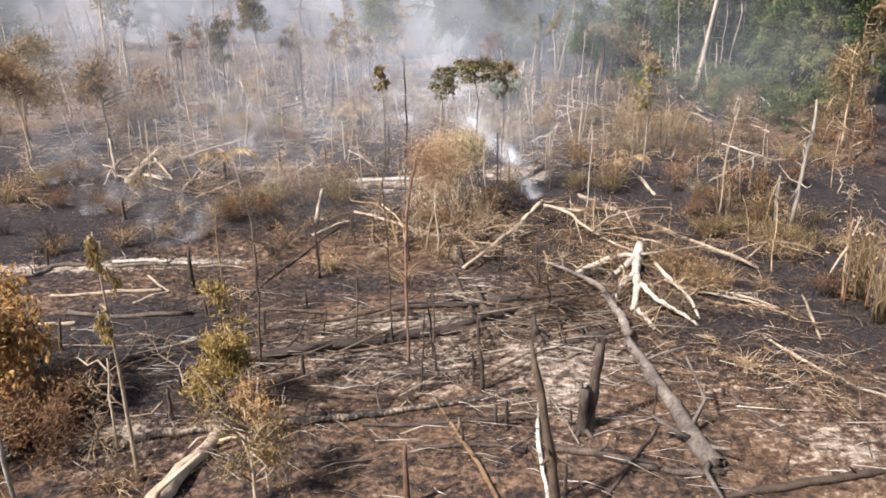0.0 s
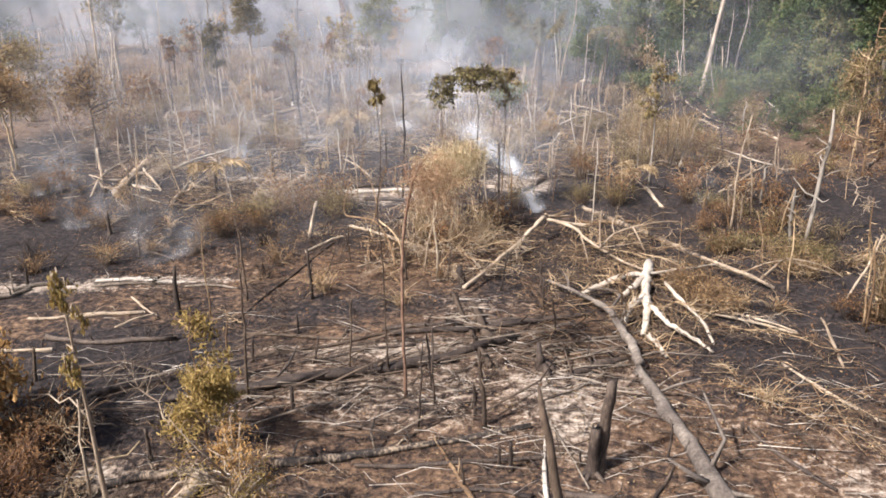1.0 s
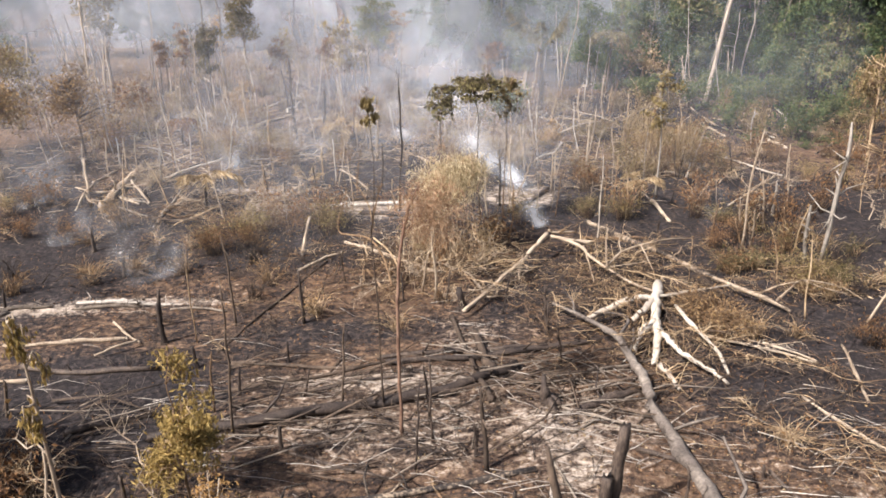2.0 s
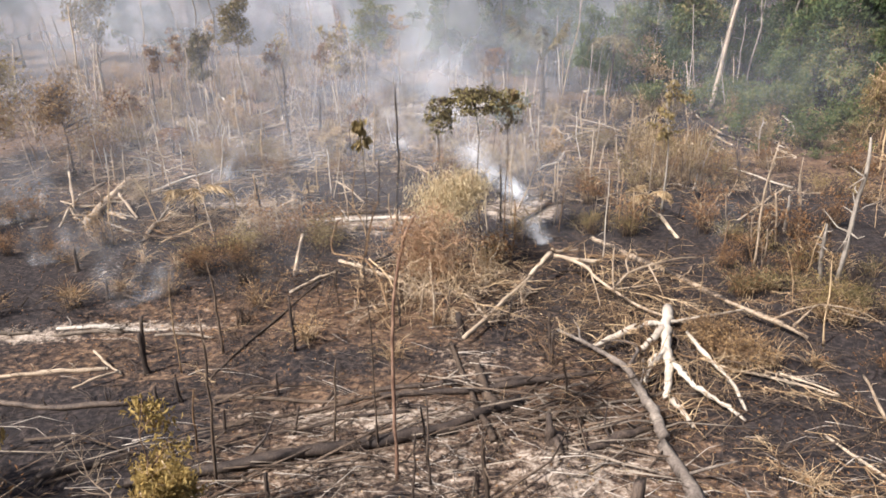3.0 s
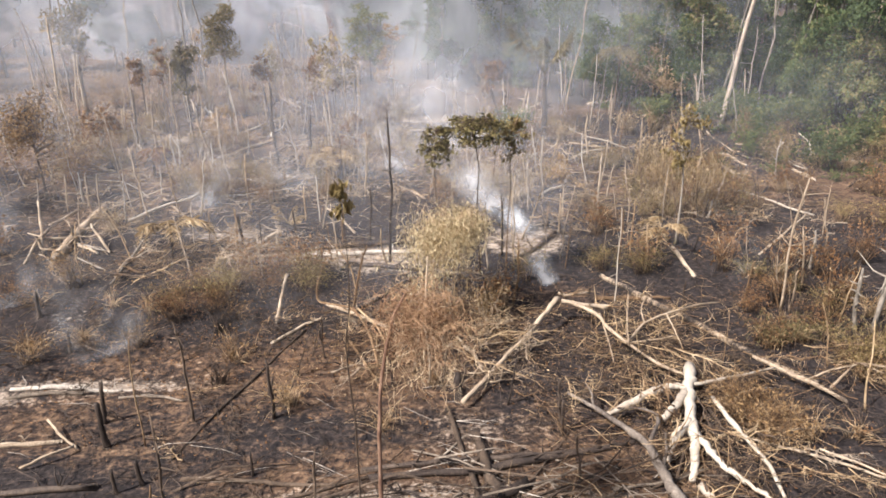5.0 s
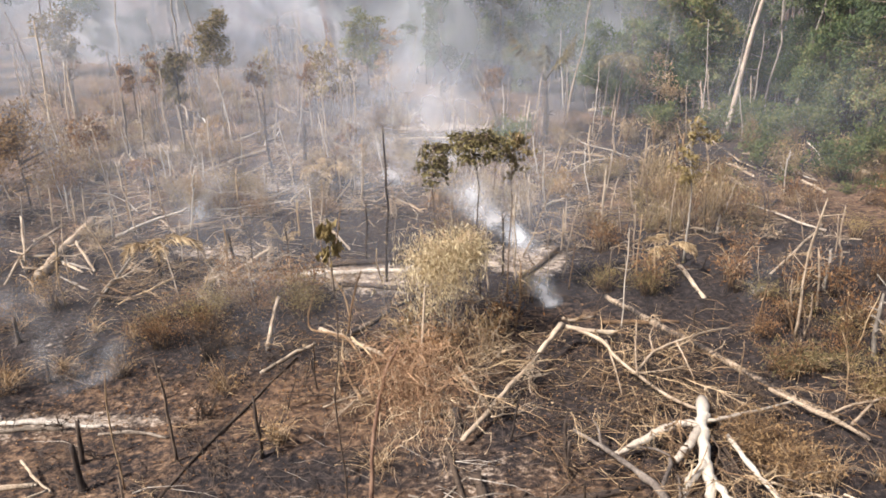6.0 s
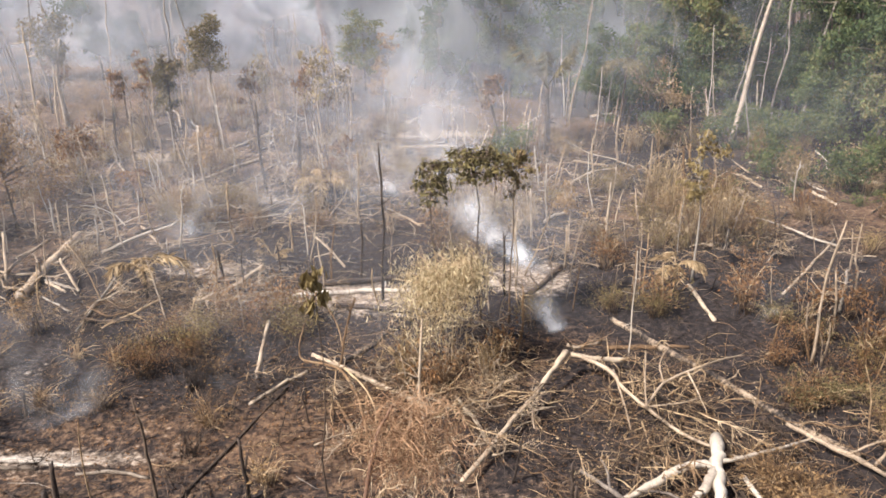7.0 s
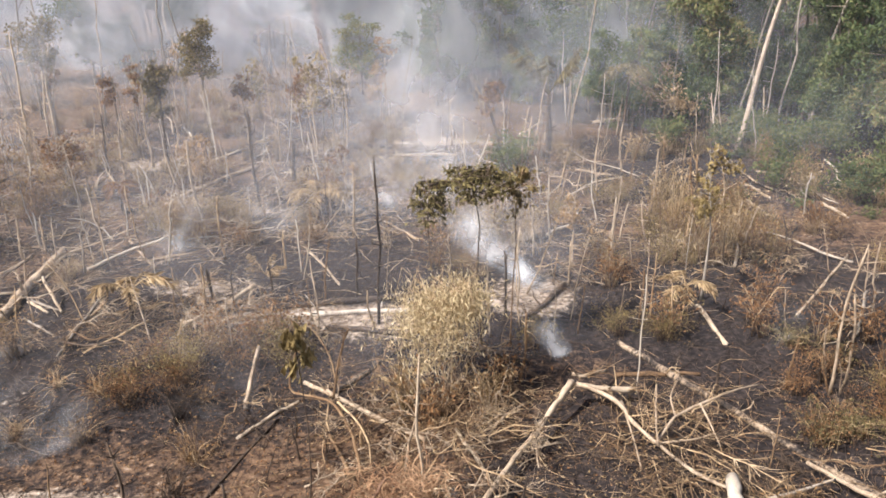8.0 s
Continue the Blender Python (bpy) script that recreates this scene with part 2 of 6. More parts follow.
def fbm(x, y, scale, octaves=4, seed=0, gain=0.5):
    """Smooth value noise on arrays, about 0 to 1."""
    out, amp, tot = np.zeros_like(x), 1.0, 0.0
    for o in range(octaves):
        lat = np.random.default_rng(seed * 31 + o).random((64, 64))
        u, v = x * scale * 2 ** o + 17.3 * o, y * scale * 2 ** o + 5.1 * o
        iu, iv = np.floor(u).astype(int), np.floor(v).astype(int)
        fu, fv = u - iu, v - iv
        fu, fv = fu * fu * (3 - 2 * fu), fv * fv * (3 - 2 * fv)
        a, c = lat[iu % 64, iv % 64], lat[(iu + 1) % 64, iv % 64]
        d, e = lat[iu % 64, (iv + 1) % 64], lat[(iu + 1) % 64, (iv + 1) % 64]
        out += amp * ((a * (1 - fu) + c * fu) * (1 - fv) + (d * (1 - fu) + e * fu) * fv)
        tot += amp
        amp *= gain
    return out / tot


def ground_height(x, y):
    x, y = np.asarray(x, float), np.asarray(y, float)
    return 0.55 * (fbm(x, y, 0.16, 3, 3) - 0.5) + 0.16 * (fbm(x, y, 1.1, 3, 4) - 0.5) - 0.03


# ---- ground ----
def stretched(lo, hi, step, far):
    core = np.arange(lo, hi + step / 2, step)
    grow = step * 1.28 ** np.arange(1, 40)
    out = np.cumsum(grow)
    out = out[out < far]
    return np.concatenate([lo - out[::-1], core, hi + out])


gx, gy = stretched(-42, 42, 0.24, 2500), stretched(9, 84, 0.24, 2500)
X, Y = np.meshgrid(gx, gy)
near = np.exp(-np.maximum(0, np.hypot(X / 60, (Y - 45) / 60) - 1))
Z = ground_height(X, Y) * near
nxg, nyg = len(gx), len(gy)
idx = np.arange(nxg * nyg).reshape(nyg, nxg)
quads = np.stack([idx[:-1, :-1], idx[:-1, 1:], idx[1:, 1:], idx[1:, :-1]], -1).reshape(-1, 4)
ground = new("ground", mesh_of("ground", (np.stack([X, Y, Z], -1).reshape(-1, 3), quads.tolist()), "burnt_earth"))
tagged(ground, "burnt forest floor of black char, brown litter and pale ash", "ground", kind="structure")


def patch(x, y, cx, cy, rx, ry, turn=0.0):
    c, s = math.cos(turn), math.sin(turn)
    u, v = (x - cx) * c + (y - cy) * s, -(x - cx) * s + (y - cy) * c
    return np.exp(-((u / rx) ** 2 + (v / ry) ** 2))


ash = 0.30 * fbm(X, Y, 0.22, 3, 11) + 0.16 * np.clip((Y - 48) / 12, 0, 1) * np.clip((12 - X) / 16, 0, 1)
litter = 0.17 + 0.66 * fbm(X, Y, 0.14, 4, 12) + 0.5 * (fbm(X, Y, 0.24, 2, 9) - 0.5) * np.clip((Y - 32) / 4, 0, 1) - 0.26 * np.clip((Y - 26) / 5, 0, 1) + 0.14 * np.clip((Y - 42) / 8, 0, 1) + 0.22 * np.clip((Y - 50) / 12, 0, 1) * np.clip((14 - X) / 16, 0, 1)
for spot in ((2.5, 17.5, 9.0, 4.0), (0.0, 34.0, 4.0, 4.0), (-10.0, 40.5, 5.0, 2.5), (16.0, 48.0, 9.0, 8.0),
             (-20.0, 50.0, 9.0, 9.0), (-3.5, 23.0, 8.0, 4.0), (-8.5, 32.0, 6.0, 2.2), (-4.0, 30.5, 4.0, 2.0)):
    litter += 0.20 * patch(X, Y, *spot)
# Bare char patches; those under slash and brush also darken the ground for shade.
for spot in ((-9.0, 35.5, 6.0, 1.6), (12.5, 25.6, 4.5, 2.0), (13.0, 38.0, 5.0, 3.0), (-18.0, 36.0, 4.0, 3.0), (3.0, 39.0, 3.0, 1.6), (14.5, 58.0, 4.0, 3.0), (14.5, 30.0, 3.4, 3.0), (14.0, 34.5, 3.5, 4.5), (-11.5, 22.0, 3.0, 2.4), (-12.0, 24.5, 4.0, 2.6), (-12.0, 24.5, 3.0, 1.8), (13.0, 27.5, 2.4, 2.0), (11.3, 23.4, 2.6, 1.4), (8.0, 31.0, 5.0, 2.6), (-10.2, 21.4, 2.6, 1.6), (-3.0, 27.6, 3.4, 1.2), (12.5, 25.0, 3.5, 2.0), (11.0, 22.5, 3.5, 1.6), (16.0, 41.0, 4.0, 3.0), (9.0, 38.5, 3.0, 2.0), (11.0, 28.5, 3.0, 2.0), (12.5, 26.5, 3.0, 3.0), (-10.0, 22.5, 3.0, 2.0), (14.5, 43.0, 4.0, 2.0), (18.0, 40.0, 4.0, 4.0), (17.0, 35.0, 3.0, 3.0)):
    litter -= 0.30 * patch(X, Y, *spot)
    ash -= 0.25 * patch(X, Y, *spot)
for *spot, k in ((11.4, 17.3, 2.8, 2.0, 0.38), (3.5, 20.6, 1.0, 2.2, 0.28), (-9.0, 17.8, 1.6, 1.4, 0.45), (-1.5, 22.0, 5.5, 2.6, 0.42), (-3.2, 41.2, 3.6, 0.9, 0.9), (-1.6, 39.8, 2.6, 1.0, 0.55),
                 (-7.5, 41.6, 2.2, 0.9, 0.6), (-14.5, 35.4, 2.0, 1.6, 0.5), (4.6, 43.2, 1.7, 1.3, 0.95), (-16.5, 29.8, 3.6, 0.5, 0.75), (-11.6, 30.7, 3.4, 0.45, 0.75), (4.2, 42.0, 1.5, 1.8, 0.8),
                 (-10.0, 44.0, 2.5, 1.0, 0.6), (1.5, 68.0, 4.0, 1.2, 0.7), (-2.6, 24.6, 5.0, 0.7, 0.4), (1.0, 27.5, 2.6, 1.4, 0.35), (4.4, 20.4, 3.4, 2.6, 0.12), (9.0, 20.6, 2.6, 1.4, 0.12), (6.0, 22.6, 2.4, 1.4, 0.2), (-9.0, 54.0, 3.0, 1.0, 0.4), (-20.0, 64.0, 4.0, 1.2, 0.4)):
    ash += k * patch(X, Y, *spot)
for key, val in (("ash", ash), ("litter", litter)):
    ground.data.attributes.new(key, "FLOAT", "POINT").data.foreach_set("value", val.ravel())


# ---- logs, poles and stumps ----
LOG_LINES = []


def smooth_line(pts, radii, per=4, wobble=0.25, rng=RNG):
    pts, radii = np.array(pts, float), np.array(radii, float)
    s = np.linspace(0, len(pts) - 1, (len(pts) - 1) * per + 1)
    k = np.arange(len(pts))
    P = np.stack([np.interp(s, k, pts[:, a]) for a in range(3)], 1)
    if len(pts) > 2:
        for _ in range(3):
            P[1:-1] = (P[:-2] + 2 * P[1:-1] + P[2:]) / 4
    R = np.interp(s, k, radii)
    P[1:-1] += rng.normal(size=(len(P) - 2, 3)) * R[1:-1, None] * wobble * (1, 1, 0.5)
    return P, R * (1 + 0.07 * rng.normal(size=len(R)))


def fallen_log(pts, radii, wood_kind, label, hollow=False, stubs=5):
    """A fallen trunk with uneven girth, broken ends and a few stubs of branches."""
    rng = np.random.default_rng(int(abs(pts[0][0] * 131 + pts[0][1] * 17) * 10))
    P, R = smooth_line(pts, radii, 5, 0.22, rng)
    LOG_LINES.append(P[:, :2].copy())
    P[:, 2] += ground_height(P[:, 0], P[:, 1])
    at = P[0].copy()
    log = thing("fallen_log", at, label, "log", "fallen logs")
    P = P - at
    sides = 12 if radii[0] > 0.06 else 7
    V, F = tubes(P, R, sides, 0.09 if wood_kind != "ash" else 0.2, rng)
    V[:sides] += rng.normal(size=(sides, 3)) * R[0] * 0.25
    V[-sides:] += rng.normal(size=(sides, 3)) * R[-1] * 0.3
    if hollow:
        F = F[:-1]
        inner, _ = tubes(P[-6:][::-1], R[-6:][::-1] * 0.72, sides, 0.05, rng)
        _, fi = tubes(P[-6:], R[-6:], sides, 0.0, rng)
    trunk = part("trunk", (V, F), wood_kind, log)
    if hollow:
        part("hollow", (inner, fi), "char", trunk, "blackened hollow inside")
    if wood_kind in ("pale", "white") and R[-1] > 0.05 and not hollow and stubs:
        for e, i in ((0, 1), (-1, -2)):
            d = unit(P[e] - P[i])
            part("cut_face", tubes(np.array([P[e], P[e] + d * 0.05]), np.array([0.9, 0.86]) * R[e], 10, 0.04, rng), "white", trunk, "pale sawn end")
    length = float(np.linalg.norm(P[-1] - P[0]))
    for _ in range(min(stubs, int(length / 1.1))):
        q = rng.integers(1, len(P) - 1)
        d = unit(np.array([rng.normal(), rng.normal(), abs(rng.normal()) * 0.9 + 0.1]))
        ln = rng.uniform(2.5, 8) * R[q] + 0.1
        side = P[q] + d * R[q] * 0.6
        bend = side + d * ln * 0.5 + rng.normal(size=3) * 0.1 * ln
        part("branch_stub", tubes(np.array([side, bend, side + d * ln + rng.normal(size=3) * 0.12 * ln]), np.array([0.34, 0.25, 0.12]) * R[q], 5, 0.05, rng), wood_kind, trunk)
    return log


def twigs_on(P, R, count, length, rng, up=0.35):
    """Bare twigs that leave a stem, each with one bend."""
    q = rng.integers(max(1, len(P) // 3), len(P), count)
    d = unit(rng.normal(size=(count, 3)) * (1, 1, 0.5) + (0, 0, up))
    ln = (rng.uniform(0.4, 1.0, count) * length)[:, None]
    a = P[q]
    m = a + d * ln * 0.5 + rng.normal(size=(count, 3)) * 0.10 * ln
    e = a + d * ln + rng.normal(size=(count, 3)) * 0.18 * ln
    r = R[q]
    return tubes(np.stack([a, m, e], 1), np.stack([r * 0.5, r * 0.32, r * 0.14], 1), 4, 0, rng)


POLE_LABEL = {"bone": "thin pale dead sapling in thin smoke, wood lightened for sunlit brightness", "char": "thin charred dead sapling standing in ash", "pale": "thin bleached dead sapling standing upright", "tan": "thin dry tan dead sapling standing upright",
              "brown": "thin scorched brown dead sapling", "redbark": "thin red-brown scorched dead sapling", "white": "thin bleached white dead sapling", "grey": "grey dead tree stem without leaves"}


def dead_pole(base, top, r0, r1, wood_kind, twig=7):
    rng = np.random.default_rng(int(abs(base[0] * 97 + base[1] * 13) * 10))
    base, top = np.array(base), np.array(top)
    z0 = float(ground_height(base[0], base[1])) - 0.04
    pole = thing("dead_sapling", (base[0], base[1], z0), POLE_LABEL[wood_kind], "dead tree", "standing dead saplings")
    h = top - base
    s = np.linspace(0, 1, 9)[:, None]
    L = float(np.linalg.norm(h))
    P = h * s + np.cumsum(rng.normal(size=(9, 3)) * (0.010, 0.010, 0), 0) * L * np.sin(s * 3.0)
    R = r0 + (r1 - r0) * s[:, 0]
    R[-1] *= 0.55
    stem = part("stem", tubes(P, R, 6, 0.07, rng), wood_kind, pole)
    if twig and L > 0.9:
        part("fine_twig", twigs_on(P, R, int(twig * min(1.6, 0.4 + L / 3)), 0.22 * L, rng), wood_kind, stem, kind="stuff")
    return pole


def burnt_stump(base, top, r0, r1, wood_kind):
    """A burnt stump: flared foot, ragged top."""
    rng = np.random.default_rng(int(abs(base[0] * 53 + base[1] * 29) * 10))
    base, top = np.array(base), np.array(top)
    z0 = float(ground_height(base[0], base[1])) - 0.05
    st = thing("burnt_stump", (base[0], base[1], z0), "charred black stump standing in ash" if wood_kind == "char" else "scorched red-brown stump standing in litter", "stump", "burnt stumps")
    s = np.linspace(0, 1, 8)
    P = (top - base)[None] * s[:, None] + rng.normal(size=(8, 3)) * r0 * 0.06
    R = (r0 + (r1 - r0) * s) * (1 + 0.7 * np.exp(-s * 14))
    V, F = tubes(P, R, 9, 0.09, rng)
    V[-9:, 2] += rng.uniform(-0.1, 1.0, 9) * r0 * 1.6
    trunk = part("trunk", (V, F), wood_kind, st)
    for a in rng.uniform(0, 6.28, 3):
        d = np.array([math.cos(a), math.sin(a), 0])
        part("root", tubes(np.array([[0, 0, r0 * 1.2], d * r0 * 1.6 + (0, 0, r0 * 0.5), d * r0 * 3.2 + (0, 0, -0.03)]), np.array([0.6, 0.42, 0.15]) * r0, 5, 0.05, rng), wood_kind, trunk)
    return st


def broken_trunk(base, top, r0, r1, wood_kind):
    st = dead_pole(base, top, r0, r1, wood_kind, 3)
    return tagged(st, "leaning scorched trunk snapped off at the top", "dead tree", "standing dead saplings")


def tall_trunk(base, top, r0, r1, wood_kind):
    """A tall bare forest trunk that goes on up to a small broken crown."""
    rng = np.random.default_rng(int(abs(base[0] * 37 + base[1] * 11) * 10))
    base, top = np.array(base), np.array(top)
    way = unit(top - base)
    high = max(17.0, 1.6 * float(np.linalg.norm(top - base)))
    tree = thing("bare_tree", (base[0], base[1], float(ground_height(base[0], base[1])) - 0.1), "tall slender bare tree with %s bark" % {"pale": "pale", "white": "whitish", "grey": "grey", "char": "blackened", "redbark": "peeling red-brown"}[wood_kind], "tree", "tall bare trees")
    s = np.linspace(0, 1, 14)[:, None]
    P = way * high * s + np.cumsum(rng.normal(size=(14, 3)) * (0.10, 0.10, 0) * (1.0 if r0 > 0.15 else 2.4), 0) * np.sin(s * 1.5)
    R = np.linspace(r0, r0 * 0.35, 14) * (1 + 0.5 * np.exp(-s[:, 0] * 40))
    part("trunk", tubes(P, R, 9, 0.05, rng), wood_kind, tree)
    for q in rng.integers(7, 14, 7):
        a = rng.uniform(0, 6.28)
        d = np.array([math.cos(a), math.sin(a), rng.uniform(0.5, 1.6)])
        ln = rng.uniform(1.2, 3.2)
        mid = P[q] + d * ln * 0.5 + rng.normal(size=3) * 0.15
        part("limb", tubes(np.array([P[q], mid, P[q] + d * ln * (0.9, 0.9, 1.1)]), np.array([0.42, 0.28, 0.10]) * R[q], 5, 0.05, rng), wood_kind, tree)
    return tree


def bare_crown(name, limbs, wood_kind, label, stump_end=True):
    """A fallen crown of thick bare limbs, each limb a part."""
    at = np.array(limbs[0][0][0])
    at[2] = 0
    ob = thing(name, at, label, "fallen tree", "fallen trees")
    rng = np.random.default_rng(5)
    for q, (pts, radii) in enumerate(limbs):
        P, R = smooth_line(np.array(pts) - at, np.array(radii) * (1.06 if wood_kind == "bone" else 0.88), 5, 0.2, rng)
        LOG_LINES.append((P + at)[:, :2])
        limb = part("trunk" if q == 0 else "limb", tubes(P, R, 11 if q == 0 else 8, 0.08, rng), wood_kind, ob)
        if q:
            part("fine_twig", twigs_on(P, R * 0.55, 16, 1.2, rng, 0.3), "tan", limb, kind="stuff")
    return ob


def branch_set(rng, h, spread, count, start=0.35, rise=0.7, bend=0.25, r=0.05, boughs=7):
    """Limbs from an upright stem of height h: points, radii and limb ends."""
    lobes = rng.integers(0, boughs, count)
    zs = h * np.clip(rng.uniform(start, 0.97, boughs)[lobes] + rng.normal(size=count) * 0.07, max(start * 0.9, start - 0.03), 0.98)
    a = rng.uniform(0, 2 * np.pi, boughs)[lobes] + rng.normal(size=count) * 0.4
    ln = spread * rng.uniform(0.55, 1.25, boughs)[lobes] * rng.uniform(0.6, 1.1, count) * (1.15 - 0.4 * zs / h)
    d = np.stack([np.cos(a), np.sin(a), rng.uniform(0.2, 1.0, count) * rise], 1)
    p0 = np.stack([0 * zs, 0 * zs, zs], 1)
    p1 = p0 + d * (ln * 0.45)[:, None] + rng.normal(size=(count, 3)) * 0.06 * ln[:, None]
    p2 = p0 + d * (ln * 0.8)[:, None] + rng.normal(size=(count, 3)) * 0.09 * ln[:, None] + (0, 0, 0.05)
    p3 = p0 + d * ln[:, None] + np.stack([0 * ln, 0 * ln, -bend * ln], 1)
    return np.stack([p0, p1, p2, p3], 1), r * np.stack([0.5 + 0 * ln, 0.36 + 0 * ln, 0.22 + 0 * ln, 0.1 + 0 * ln], 1)


def leafy_tree(name, at, h, r, spread, limb_count, per_limb, leaf, wood_kind, leaf_kind, label, category="tree", start=0.35, lean=(0, 0), droop=0.3, group="", rise=0.7, clump=0.28, seed=None, width=0.45, flat=1.0, sway=0.012, boughs=7):
    """A tree: tapered stem, limbs with side shoots, and leaves in uneven clumps round the shoots."""
    rng = np.random.default_rng(seed if seed is not None else int(abs(at[0] * 71 + at[1] * 19) * 10) + 3)
    z0 = float(ground_height(at[0], at[1])) - 0.05
    tree = thing(name, (at[0], at[1], z0), label, category, group)
    s = np.linspace(0, 1, 11)[:, None]
    bow = np.cumsum(rng.normal(size=(11, 3)) * (sway, sway, 0), 0) * h * s
    line = np.array([lean[0], lean[1], h]) * s + bow
    part("trunk", tubes(line, r * (1 - 0.78 * s[:, 0]) * (1 + 0.5 * np.exp(-s[:, 0] * 30)), 7, 0.05, rng), wood_kind, tree)
    L, LR = branch_set(rng, h, spread, limb_count, start, rise, droop, r, boughs)
    shift = np.stack([np.interp(L[:, :1, 2], line[:, 2], line[:, k]) for k in (0, 1)] + [0 * L[:, :1, 2]], -1)
    L = L + shift
    sub = 2 if name == "forest_tree" else 4
    q = np.repeat(np.arange(limb_count), sub)
    f = rng.uniform(0.35, 1.0, len(q))
    a = L[q, 1] * (1 - f)[:, None] + L[q, 3] * f[:, None]
    d = unit(rng.normal(size=(len(q), 3)) * (1, 1, flat) + (0, 0, 0.3 * flat))
    ln = (spread * 0.38 * rng.uniform(0.5, 1.2, len(q)))[:, None]
    S = np.stack([a, a + d * ln * 0.5 + rng.normal(size=a.shape) * 0.05 * ln, a + d * ln - (0, 0, 0.15) * ln], 1)
    SR = r * np.tile([0.2, 0.13, 0.06], (len(q), 1))
    if name == "forest_tree":
        part("branchwork", merge(tubes(L[:, ::3], LR[:, ::3], 4, 0.04, rng), tubes(S[:, ::2], SR[:, ::2], 3, 0, rng)), wood_kind, tree, kind="stuff")
    else:
        for q1 in range(limb_count):
            part("limb", tubes(L[q1], LR[q1], 5, 0.04, rng), wood_kind, tree)
        part("fine_twig", tubes(S, SR, 4, 0, rng), wood_kind, tree, kind="stuff")
    if per_limb:
        k = limb_count * per_limb
        pick = rng.integers(0, len(S), k)
        g = rng.uniform(0.2, 1.05, k)[:, None]
        C = S[pick, 0] * (1 - g) + S[pick, 2] * g + rng.normal(size=(k, 3)) * spread * clump * (0.5, 0.5, 0.32)
        D = unit(rng.normal(size=(k, 3)) + np.array([0, 0, -droop * 2.2]))
        part("crown", leaves(C, D, leaf * rng.uniform(0.55, 1.25, k), width, 0.12, rng), leaf_kind, tree, smooth=False, kind="stuff")
    return tree


def arcs(rng, count, height, spread, r, droop=0.5, base=0.15):
    """Curved stalks that rise from one foot and bow outwards."""
    a = rng.uniform(0, 2 * np.pi, count)
    h = height * rng.uniform(0.45, 1.1, count)
    w = spread * rng.uniform(0.2, 1.0, count)
    o = np.stack([np.cos(a), np.sin(a), 0 * a], 1)
    t = np.linspace(0, 1, 5)
    p0 = rng.normal(size=(count, 3)) * (base, base, 0)
    P = p0[:, None] + o[:, None] * (w[:, None] * t ** 1.5)[..., None]
    P[..., 2] += h[:, None] * (t * (1.0 + droop) - droop * t ** 3)
    P[:, 1:] += rng.normal(size=(count, 4, 3)) * 0.035 * height
    return tubes(P, r * np.tile(np.linspace(1, 0.35, 5), (count, 1)) * rng.uniform(0.6, 1.3, count)[:, None], 3, 0, rng), P


BUSHES = {}


def bush_kind(key, label, stalks, height, spread, stalk_kind, leaf_kind, leaf_count, leaf, r=0.010, droop=0.5, width=0.4):
    """Builds a shrub once, at the origin of a hidden-free place; copies are set out later."""
    made = []
    for v in range(3):
        rng = np.random.default_rng(len(key) * 100 + v)
        def build(at, rng=rng):
            ob = thing(key + "_bush", at, label, "bush", key.replace("_", " ") + " bushes")
            vf, P = arcs(rng, stalks, height, spread, r, droop)
            part("stalk_tuft", vf, stalk_kind, ob, kind="stuff")
            if leaf_count:
                q = rng.integers(0, len(P), leaf_count)
                u = rng.integers(2, 5, leaf_count)
                C = P[q, u] + rng.normal(size=(leaf_count, 3)) * 0.09 * height
                C[:, 2] = np.abs(C[:, 2])
                part("foliage", leaves(C, rng.normal(size=(leaf_count, 3)) + (0, 0, -0.4), leaf * rng.uniform(0.5, 1.3, leaf_count), width, 0.12, rng), leaf_kind, ob, smooth=False, kind="stuff")
            return ob
        made.append([build, None])
    BUSHES[key] = made


def near_log(x, y, reach):
    """Whether a shrub at (x, y) would stand on or close before a log."""
    return any(np.hypot(L[:, 0] - x, L[:, 1] - y - 0.6).min() < reach for L in LOG_LINES)


def set_bush(key, x, y, turn=0.0, rng=RNG):
    slot = BUSHES[key][int(rng.integers(0, 3))]
    z = float(ground_height(x, y)) - 0.03
    if slot[1] is None:
        slot[1] = slot[0]((x, y, z))
        slot[1].rotation_euler = (0, 0, turn)
        return slot[1]
    tip = rng.normal(size=2) * 7
    return copy_thing(slot[1], pose(x, y, z, tip[0], tip[1], math.degrees(turn)))


bush_kind("straw", "dry straw-coloured bush of thin bowed stalks", 46, 1.5, 1.2, "straw", "straw", 150, 0.22, 0.014, 0.7, 0.25)
bush_kind("twiggy", "dry brown bush with scorched leaves", 30, 1.7, 1.1, "tan", "brown_leaf", 240, 0.17, 0.014)
bush_kind("orange", "dry bush with scorched orange-brown leaves", 24, 1.9, 1.2, "tan", "orange_leaf", 520, 0.13, 0.014, 0.6, 0.32)
bush_kind("olive", "half-dead bush with yellow-green leaves", 26, 1.4, 1.2, "tan", "olive_leaf", 520, 0.12, 0.012, 0.6, 0.32)
bush_kind("low", "low dry heap of grey-brown stalks", 50, 0.55, 1.2, "tan", "brown_leaf", 40, 0.12, 0.012, 0.9)
bush_kind("green", "green leafy bush at the forest edge", 26, 2.2, 1.6, "brown", "green_leaf", 700, 0.26, 0.012)
bush_kind("hanging_straw", "tall dry bush of hanging straw-coloured stalks", 44, 3.0, 1.2, "straw", "straw", 70, 0.18, 0.016, 0.9)
bush_kind("brush", "dry tangle of thin bare brown twigs", 60, 0.9, 1.3, "tan", "orange_leaf", 90, 0.14, 0.011, 0.6)
